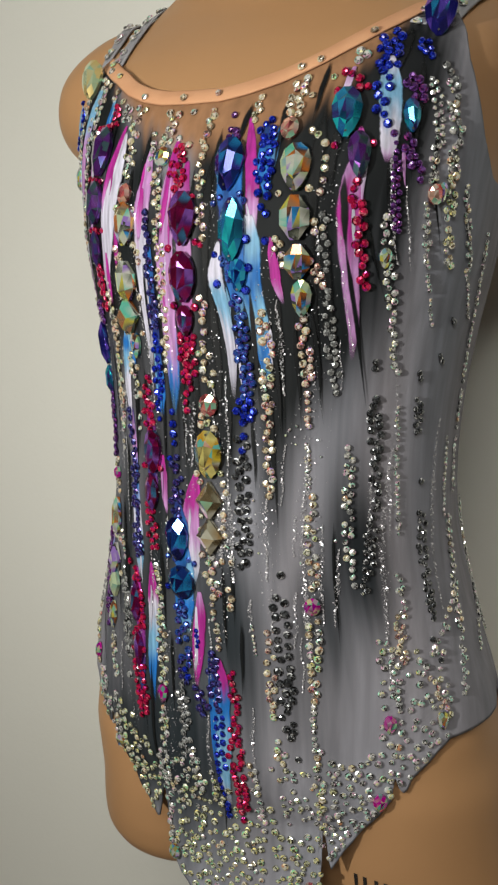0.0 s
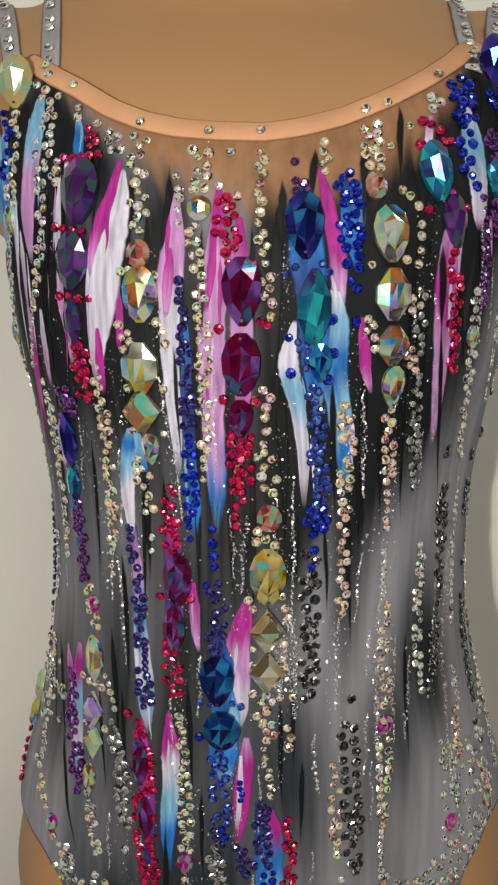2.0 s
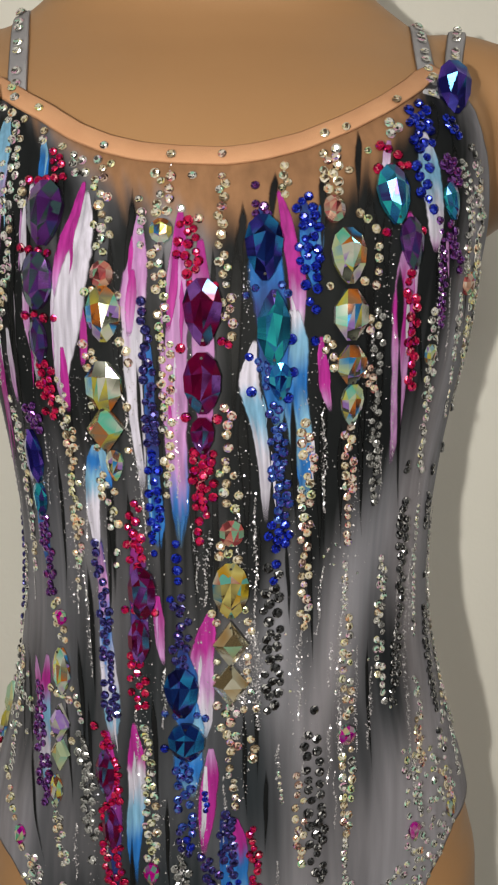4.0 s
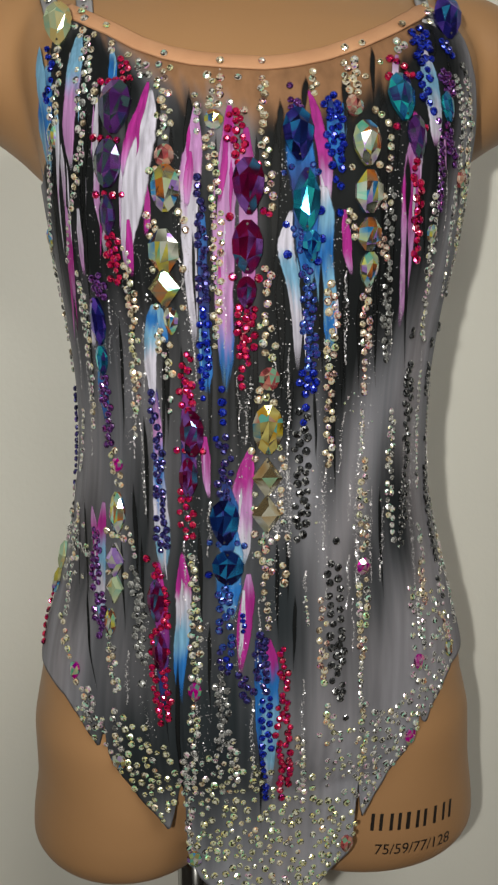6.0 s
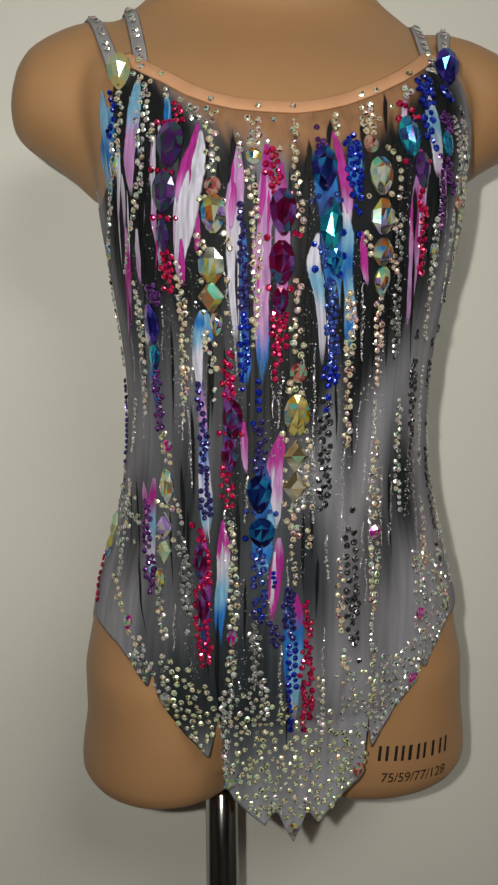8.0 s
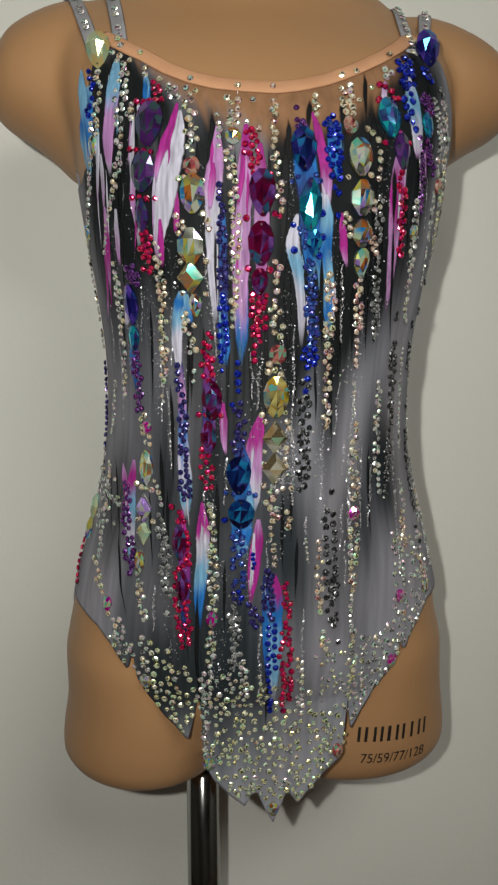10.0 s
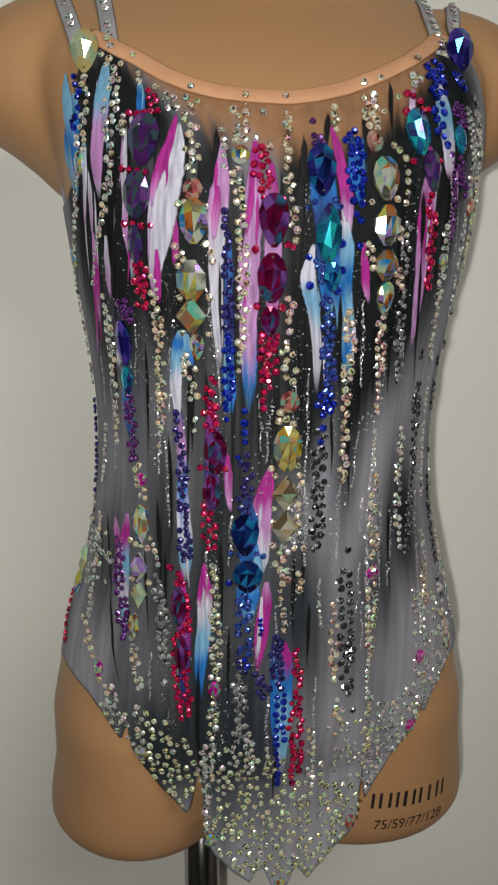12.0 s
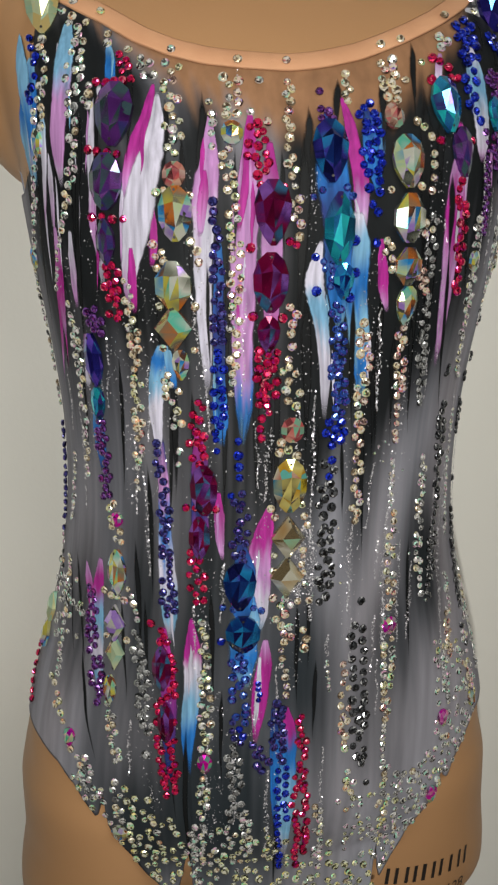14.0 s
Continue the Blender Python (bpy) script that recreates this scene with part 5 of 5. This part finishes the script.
strand("ruby", -6.7, 857.1, -7.2, 829.8, 4.8, 3)
strand("ruby", -7.0, 829.7, -7.9, 815.8, 4.5, 1.5)
strand("clear", -7.8, 952.3, -7.6, 948.0, 4.1, 1)
strand("champagne", -3.4, 970.6, -3.2, 965.9, 4.1, 1)
strand("champagne", -0.8, 976.0, -2.6, 938.7, 4.8, 2)
strand("champagne", -2.2, 938.7, -2.1, 920.2, 4.4, 2)
strand("pink", -1.7, 920.2, -1.5, 900.4, 4.7, 1.5)
strand("pink", -1.7, 872.2, -1.4, 853.7, 4.8, 1.2)
strand("champagne", -2.3, 850.3, -1.0, 826.2, 4.8, 2.6)
strand("champagne", -2.3, 813.4, -1.4, 804.1, 4.9, 3)
strand("champagne", -5.1, 784.0, -3.9, 778.6, 4.2, 1)
strand("champagne", 1.9, 783.8, 2.6, 774.6, 4.3, 1)
strand("champagne", -4.0, 760.6, -4.2, 753.3, 4.6, 1)
strand("champagne", 2.3, 762.1, 2.9, 745.3, 3.9, 1)
strand("champagne", -3.3, 738.9, 3.1, 737.2, 5.0, 1.5)
strand("champagne", -1.9, 737.5, -0.8, 713.6, 5.1, 2.6)
strand("champagne", -1.5, 711.8, -1.1, 686.7, 4.4, 1.2)
strand("champagne", 2.9, 721.9, 3.0, 711.4, 5.1, 1)
strand("violet", 2.1, 961.5, 2.1, 959.2, 5.1, 1)
strand("violet", 1.8, 954.2, 2.8, 947.2, 4.8, 3)
strand("cobalt", 9.4, 956.4, 11.9, 920.9, 4.8, 3)
strand("cobalt", 11.9, 920.9, 12.8, 912.7, 4.4, 1.5)
strand("cobalt", 8.5, 901.1, 9.1, 899.1, 5.1, 1)
strand("cobalt", 13.6, 900.0, 14.2, 898.6, 5.1, 1)
strand("cobalt", 1.2, 893.8, 1.9, 892.9, 5.1, 1)
strand("cobalt", 9.7, 887.7, 10.5, 886.5, 5.1, 1)
strand("cobalt", 2.1, 880.3, 2.4, 878.9, 5.1, 1)
strand("cobalt", 9.4, 877.7, 10.3, 876.4, 5.2, 1)
strand("sapphire", 2.2, 922.0, 1.2, 918.7, 4.1, 1)
strand("sapphire", 6.7, 922.4, 7.9, 919.1, 4.1, 1)
strand("sapphire", 3.5, 892.3, 5.9, 879.0, 4.1, 2)
strand("sapphire", 6.0, 874.0, 8.0, 848.5, 4.8, 2.5)
strand("sapphire", 7.8, 848.5, 9.2, 826.0, 4.9, 2.5)
strand("cobalt", 7.8, 823.6, 8.9, 812.3, 4.9, 3)
strand("cobalt", 8.4, 804.5, 8.2, 798.1, 4.9, 1)
strand("champagne", 6.5, 969.9, 6.0, 958.1, 4.8, 1.2)
strand("champagne", 14.0, 983.6, 14.3, 956.9, 4.9, 2.6)
strand("champagne", 11.0, 946.0, 12.3, 941.6, 4.1, 1.5)
strand("champagne", 19.9, 950.4, 23.5, 942.8, 4.5, 1.5)
strand("pink", 24.6, 943.0, 25.4, 927.3, 4.9, 1)
strand("pink", 13.6, 922.8, 15.3, 919.6, 4.4, 1.5)
strand("pink", 23.3, 923.7, 25.9, 920.5, 4.5, 1.5)
strand("pink", 25.1, 908.5, 26.4, 901.7, 4.5, 1.5)
strand("pink", 16.2, 901.1, 17.4, 889.3, 4.1, 1.5)
strand("pink", 25.3, 889.7, 27.9, 879.6, 4.2, 1.5)
strand("pink", 12.9, 865.6, 15.2, 845.0, 4.9, 2)
strand("champagne", 14.3, 843.2, 15.2, 802.7, 4.9, 2)
strand("champagne", 15.2, 802.7, 15.3, 771.9, 4.6, 2)
strand("pink", 22.9, 863.9, 25.9, 830.6, 4.6, 2)
strand("pink", 25.7, 830.6, 26.3, 810.9, 4.3, 1)
strand("clear", 26.3, 801.9, 26.7, 779.9, 2.2, 1.5)
strand("champagne", 27.4, 777.9, 26.8, 727.0, 4.4, 1.5)
strand("lemon", 25.4, 710.8, 23.4, 680.3, 4.9, 1.6)
strand("champagne", 23.4, 680.3, 22.3, 664.4, 4.5, 1.5)
strand("clear", 22.3, 664.4, 21.5, 635.9, 3.8, 1)
strand("smoke", 26.8, 912.0, 29.7, 869.2, 3.9, 2)
strand("smoke", 29.7, 869.2, 33.4, 826.7, 4.3, 2)
strand("clear", 26.5, 989.9, 26.5, 982.5, 5.0, 1.5)
strand("ruby", 23.0, 978.7, 26.9, 974.8, 5.0, 2)
strand("ruby", 22.6, 970.0, 30.1, 970.6, 5.0, 2)
strand("ruby", 23.3, 945.2, 25.6, 943.3, 4.5, 1)
strand("ruby", 30.2, 942.7, 34.8, 944.1, 4.6, 2)
strand("ruby", 33.7, 930.0, 39.2, 876.5, 5.0, 2)
strand("cobalt", 31.7, 1003.7, 34.0, 979.2, 5.5, 3)
strand("cobalt", 33.0, 977.8, 34.9, 957.2, 5.4, 1.5)
strand("cobalt", 37.6, 953.2, 38.2, 950.4, 5.4, 1)
strand("cobalt", 40.9, 993.9, 43.6, 985.5, 4.8, 2)
strand("violet", 40.5, 975.6, 43.6, 964.1, 5.1, 2.6)
strand("violet", 42.8, 948.3, 50.7, 929.0, 4.7, 2.5)
strand("violet", 40.3, 948.9, 43.4, 944.1, 4.7, 1)
strand("clear", 50.0, 981.8, 60.4, 943.7, 4.1, 2.5)
strand("lemon", 59.3, 943.4, 63.3, 909.0, 4.5, 2.5)
strand("lemon", 62.2, 908.9, 65.7, 887.0, 4.2, 1.5)
strand("clear", 42.8, 910.2, 48.7, 862.4, 4.3, 2)
strand("clear", 47.6, 862.4, 51.2, 838.5, 4.1, 1.2)
strand("clear", 38.9, 800.7, 38.0, 728.3, 4.1, 1.5)
strand("grey", 43.6, 843.6, 44.5, 840.7, 5.1, 1)
strand("grey", 45.6, 824.1, 48.5, 772.8, 4.9, 2.2)
strand("grey", 48.5, 772.8, 41.5, 723.5, 4.2, 1.6)
strand("grey", 7.5, 804.9, 7.7, 733.7, 5.4, 2.4)
strand("grey", 17.7, 733.0, 17.6, 730.9, 5.5, 1)
strand("grey", 16.3, 720.4, 16.1, 685.8, 5.2, 1.8)
strand("grey", 16.1, 685.8, 15.8, 664.0, 5.6, 2.6)
strand("grey", 15.0, 662.2, 15.7, 639.5, 5.3, 2.2)
strand("grey", 17.4, 629.0, 17.8, 626.1, 5.3, 1)
strand("pink", 12.7, 700.4, 12.8, 686.7, 4.8, 1.2)
strand("champagne", 12.5, 686.7, 13.0, 648.6, 4.9, 2.4)
strand("lemon", 13.5, 638.2, 14.1, 619.5, 5.0, 2)
strand("ruby", -22.4, 832.1, -24.2, 820.9, 4.9, 1.5)
strand("ruby", -24.6, 820.9, -22.3, 803.4, 4.9, 3)
strand("ruby", -26.1, 783.2, -19.1, 782.7, 4.2, 1.5)
strand("ruby", -23.8, 761.0, -21.7, 736.5, 4.7, 2.6)
strand("cobalt", -12.9, 814.1, -12.8, 797.2, 5.2, 1)
strand("navy", -12.6, 791.1, -12.4, 756.1, 4.9, 2.4)
strand("cobalt", -14.3, 789.4, -11.9, 778.6, 4.6, 1.5)
strand("sapphire", -15.2, 734.7, -7.2, 733.3, 4.3, 1.5)
strand("sapphire", -11.9, 710.0, -10.4, 671.7, 5.1, 2.6)
strand("cobalt", -16.4, 717.6, -15.0, 715.8, 4.7, 1)
strand("cobalt", -11.1, 673.5, -9.7, 665.0, 4.8, 1)
strand("cobalt", -6.9, 694.8, -6.3, 684.9, 3.7, 1)
strand("navy", -35.0, 812.0, -34.6, 802.8, 5.0, 1)
strand("navy", -33.8, 801.1, -30.9, 748.6, 5.0, 2)
strand("navy", -31.3, 748.6, -29.3, 728.3, 4.7, 2.4)
strand("violet", -57.2, 734.8, -53.2, 722.2, 4.5, 1.5)
strand("violet", -55.7, 721.5, -45.8, 677.0, 4.9, 2.6)
strand("cobalt", -46.2, 678.9, -45.4, 676.3, 4.9, 1)
strand("ruby", -33.4, 724.0, -28.2, 715.0, 5.1, 2.4)
strand("ruby", -31.2, 714.6, -26.1, 684.4, 4.8, 2.8)
strand("ruby", -28.6, 684.0, -24.6, 631.2, 4.8, 3)
strand("lemon", -20.6, 726.9, -19.1, 704.3, 4.7, 1.2)
strand("lemon", -18.7, 704.3, -17.7, 657.4, 4.8, 2.2)
strand("lemon", -17.7, 641.6, -18.0, 621.4, 4.5, 1.6)
strand("clear", -18.0, 621.4, -18.2, 584.7, 4.5, 1)
strand("clear", -84.1, 753.7, -77.4, 727.4, 3.9, 1.2)
strand("clear", -71.9, 744.9, -69.0, 718.0, 4.2, 2)
strand("clear", -72.4, 724.9, -59.9, 720.5, 4.6, 3)
strand("clear", -70.0, 717.6, -65.3, 682.8, 4.3, 1)
strand("ruby", -92.2, 684.3, -79.7, 658.3, 4.4, 1.2)
strand("champagne", -67.7, 680.0, -58.4, 660.9, 4.6, 1.5)
strand("champagne", -52.6, 646.7, -50.3, 639.1, 5.0, 1.5)
strand("clear", -49.8, 643.5, -44.7, 618.3, 5.0, 3)
strand("smoke", -37.8, 717.5, -34.4, 687.2, 4.8, 2.5)
strand("smoke", -34.4, 687.2, -31.2, 662.4, 5.2, 2.5)
strand("smoke", -31.8, 652.9, -30.8, 649.9, 4.9, 1)
strand("navy", -2.6, 682.6, -1.6, 649.0, 5.2, 2.4)
strand("navy", -7.3, 659.8, -4.1, 644.6, 5.2, 2.6)
strand("cobalt", -1.3, 649.0, -1.4, 610.2, 4.9, 1.6)
strand("cobalt", -1.9, 605.8, -1.3, 581.4, 4.6, 1)
strand("ruby", 2.4, 674.4, 2.9, 640.5, 4.5, 2)
strand("ruby", 1.8, 640.5, 3.2, 590.4, 4.9, 3)
strand("ruby", 2.5, 590.4, 2.3, 580.7, 5.0, 1)
strand("smoke", -11.6, 659.8, -11.1, 615.2, 4.8, 2.5)
strand("navy", -11.8, 673.5, -10.6, 659.8, 4.1, 1.5)
strand("clear", -38.7, 634.5, -37.7, 609.5, 4.6, 1.5)
strand("clear", -20.1, 612.7, -20.4, 543.0, 5.0, 2)
strand("clear", -21.9, 594.4, -21.6, 580.2, 4.6, 1)
strand("clear", -8.9, 621.4, -8.4, 589.9, 4.5, 1.5)
strand("clear", 6.2, 619.5, 7.7, 577.4, 4.6, 1.5)
strand("clear", 8.2, 703.0, 8.7, 687.2, 2.2, 1)
strand("lemon", 22.2, 639.7, 22.7, 596.0, 4.6, 2)
strand("clear", 46.2, 693.5, 44.0, 660.7, 4.3, 2)
strand("clear", 77.0, 716.4, 59.6, 688.5, 4.1, 1.5)
strand("violet", 41.9, 944.1, 46.8, 904.5, 3.2, 1.6)
strand("clear", 46.4, 975.0, 54.5, 943.6, 3.2, 1.8)
strand("clear", 52.4, 943.3, 56.0, 924.4, 3.4, 2)
strand("clear", 54.5, 916.5, 57.7, 886.4, 3.5, 2)
strand("clear", 57.7, 886.4, 62.1, 860.7, 2.7, 1)
strand("clear", 66.7, 926.7, 74.2, 887.0, 3.3, 2)
strand("clear", 72.8, 887.0, 80.1, 861.7, 2.9, 1)
strand("clear", 54.7, 967.5, 63.6, 929.0, 2.9, 1.2)
strand("grey", 71.0, 863.3, 72.2, 861.3, 3.7, 1)
strand("grey", 67.8, 844.4, 69.0, 842.1, 3.7, 1)
strand("grey", 59.8, 836.3, 60.7, 833.4, 3.9, 1)
strand("grey", 61.4, 823.0, 62.5, 805.5, 4.0, 1.6)
strand("grey", 65.7, 780.7, 66.6, 778.1, 4.1, 1)
strand("grey", 66.0, 764.1, 64.2, 735.6, 4.1, 1.8)
strand("grey", 64.7, 732.7, 63.6, 706.7, 4.2, 2.2)
strand("grey", 61.0, 697.0, 62.8, 684.6, 3.9, 1)
strand("clear", 54.0, 820.2, 55.8, 752.6, 2.9, 1.2)
strand("clear", 53.3, 732.1, 52.4, 710.9, 3.5, 1.5)
strand("pink", 49.9, 711.4, 49.1, 684.2, 3.8, 2.6)
strand("clear", 79.8, 800.8, 79.0, 759.4, 3.0, 1)
strand("clear", 82.4, 758.3, 80.5, 727.7, 3.7, 1.6)
strand("clear", 79.4, 728.1, 75.1, 695.4, 4.0, 2.5)
strand("clear", 80.0, 905, 86.5, 830, 3.4, 1)
strand("clear", 87.0, 828, 87.5, 770, 3.4, 1)
strand("clear", 101.1, 762.1, 103.3, 718.1, 3.6, 1.6)
strand("clear", 103.3, 718.1, 84.7, 681.7, 3.5, 2)
strand("clear", 74.6, 692.4, 68.2, 663.6, 3.7, 1.5)
strand("pink", 56.7, 676.4, 59.3, 657.4, 3.9, 1.5)
strand("clear", 103.0, 708.4, 102.3, 685.1, 3.0, 2)
# neckline stones
strand("champagne", -36.7, 1005.7, -36.7, 1005.4, 4.6, 1)
strand("champagne", -29.6, 995.7, -29.1, 995.0, 4.6, 1)
strand("champagne", -18.4, 978.4, -18.1, 977.7, 4.5, 1)
strand("champagne", -7.2, 974.0, -7.2, 973.7, 4.5, 1)
strand("champagne", -0.9, 973.7, -0.9, 973.3, 4.5, 1)
strand("champagne", 12.5, 983.2, 12.6, 982.9, 4.6, 1)
strand("champagne", 16.1, 987.4, 16.2, 987.1, 4.6, 1)
strand("champagne", 27.4, 1001.5, 27.6, 1001.1, 4.8, 1)
strand("champagne", 40.3, 1014.7, 40.5, 1014.3, 4.9, 1)
strand("champagne", -26.9, 978.8, -26.9, 978.4, 4.5, 1)
strand("champagne", -5.4, 965.9, -5.4, 965.6, 4.4, 1)
strand("champagne", 17.2, 968.4, 17.3, 968.1, 4.5, 1)
strand("champagne", 20.0, 977.3, 20.1, 977.0, 4.6, 1)
strand("champagne", -7.6, 948.0, -7.6, 947.7, 4.4, 1)
strand("champagne", -5.5, 948.0, -5.4, 947.7, 4.4, 1)
# strewn stones
scatter("lemon", 46, 4.4, -40.8, 632.0, -32.6, 631.9, -24.2, 616.4, -22.0, 589.2, -25.8, 562.0, -33.7, 580.0, -40.3, 604.4)
scatter("lemon", 185, 4.5, -20.4, 575.7, -12.1, 595.0, -7.3, 612.7, 4.1, 602.6, 8.2, 610.1, 11.7, 576.7, 23.0, 581.0, 20.9, 537.1, 7.4, 508.6, 0.0, 497.4, -8.5, 510.8, -20.0, 540.3)
scatter("clear", 16, 4.3, -20.1, 612.7, -8.8, 613.3, -8.7, 580.2, -20.5, 571.1)
scatter("clear", 66, 4.4, 21.6, 631.6, 29.4, 628.7, 38.8, 641.8, 43.9, 641.6, 43.4, 615.8, 36.4, 600.1, 28.4, 578.9, 24.8, 561.6, 21.8, 596.7)
scatter("clear", 46, 4.2, 42.0, 698.9, 65.6, 690.4, 62.4, 652.3, 49.8, 628.7, 38.8, 641.8, 37.8, 663.2)
scatter("clear", 14, 4.4, -90.4, 739.7, -61.5, 735.7, -57.8, 709.2, -68.5, 693.9)
scatter("clear", 26, 3.4, 10.6, 626.4, 21.4, 631.6, 22.4, 586.2, 13.7, 584.4)
scatter("clear", 12, 1.7, -4.0, 814.1, 48.4, 818.3, 44.2, 718.7, 3.9, 726.5)
hem("lemon", 3.9, -52, 50, 6.0)


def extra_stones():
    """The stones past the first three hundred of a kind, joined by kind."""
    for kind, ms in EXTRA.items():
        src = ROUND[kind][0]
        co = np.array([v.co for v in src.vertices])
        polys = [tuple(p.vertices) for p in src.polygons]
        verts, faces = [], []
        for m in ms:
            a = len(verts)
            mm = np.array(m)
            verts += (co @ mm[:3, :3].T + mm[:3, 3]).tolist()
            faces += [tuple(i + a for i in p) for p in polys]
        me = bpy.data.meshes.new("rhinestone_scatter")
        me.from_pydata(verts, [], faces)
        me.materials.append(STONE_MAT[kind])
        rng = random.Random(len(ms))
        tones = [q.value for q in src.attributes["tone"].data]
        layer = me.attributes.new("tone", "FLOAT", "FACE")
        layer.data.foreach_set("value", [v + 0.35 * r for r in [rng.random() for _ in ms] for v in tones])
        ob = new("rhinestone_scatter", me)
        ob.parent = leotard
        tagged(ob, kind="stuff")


extra_stones()


# ---- straps with their crystals ----
def strap_stones(band, pts, first, gap):
    rng = random.Random(int(pts[0][0].x * 1000))
    walked, nxt = 0.0, first
    for (p, w), (q, _) in zip(pts, pts[1:]):
        walked += (q - p).length
        if walked > nxt and p.y < 0.03:
            nxt += gap
            ob = new(STONE["clear"][0], ROUND["clear"][0])
            ob.parent = band
            u = (q - p).normalized()
            v = w.cross(u).normalized()
            ob.matrix_local = Matrix.Translation(p + w * 0.0015) @ Matrix((u * 0.0046, v * 0.0046, u.cross(v) * 0.0046)).transposed().to_4x4()


for x0, z0, x1 in STRAPS:
    strap_stones(*strap(x0, z0, x1), 0.004, 0.0105)


# ---- print on the thigh ----
def on_thigh(bm, name):
    for v in bm.verts:
        hit, normal, _, _ = body_tree.ray_cast(Vector((v.co.x, -0.4, v.co.z)), Vector((0, 1, 0)))
        if hit:
            v.co = hit + normal * 0.0004
    return part(name, bm, M_INK)


def size_print():
    cu = bpy.data.curves.new("size_print", "FONT")
    cu.body, cu.size, cu.align_x = "75/59/77/128", 0.0125, "CENTER"
    tmp = bpy.data.objects.new("size_print_text", cu)
    me = bpy.data.meshes.new_from_object(tmp)
    bm = bmesh.new()
    bm.from_mesh(me)
    bpy.data.objects.remove(tmp)
    bmesh.ops.triangulate(bm, faces=bm.faces)
    bmesh.ops.subdivide_edges(bm, edges=bm.edges, cuts=1)
    for v in bm.verts:
        x, y = v.co.x * 0.80, v.co.y
        v.co = Vector((PRINT[0] + x, 0, PRINT[1] - 0.0195 + y + x * PRINT[2]))
    tagged(on_thigh(bm, "size_print"), "small black size numbers printed on the mannequin thigh", "print")


def mark_print():
    """The maker's mark, as plain bars of its size."""
    mark = tagged(new("printed_mark"), "black maker's mark printed on the mannequin thigh", "print")
    x = -0.0305
    for wide, gap in ((0.0021, 0.0032), (0.0021, 0.0045), (0.0021, 0.0032), (0.0021, 0.0034), (0.0026, 0.0042), (0.0021, 0.0032), (0.0021, 0.0052), (0.0021, 0.0048), (0.0019, 0.0034), (0.0019, 0)):
        bm = bmesh.new()
        zs = [0.0132 * i / 6 for i in range(7)]
        for z0, z1 in zip(zs, zs[1:]):
            for a, b in ((x, x + wide / 2), (x + wide / 2, x + wide)):
                bm.faces.new([bm.verts.new((PRINT[0] + q, 0, PRINT[1] + z + q * PRINT[2])) for q, z in ((a, z0), (b, z0), (b, z1), (a, z1))])
        bmesh.ops.remove_doubles(bm, verts=bm.verts, dist=0.00002)
        bar = on_thigh(bm, "bar")
        bar.parent = mark
        x += wide + gap


size_print()
mark_print()
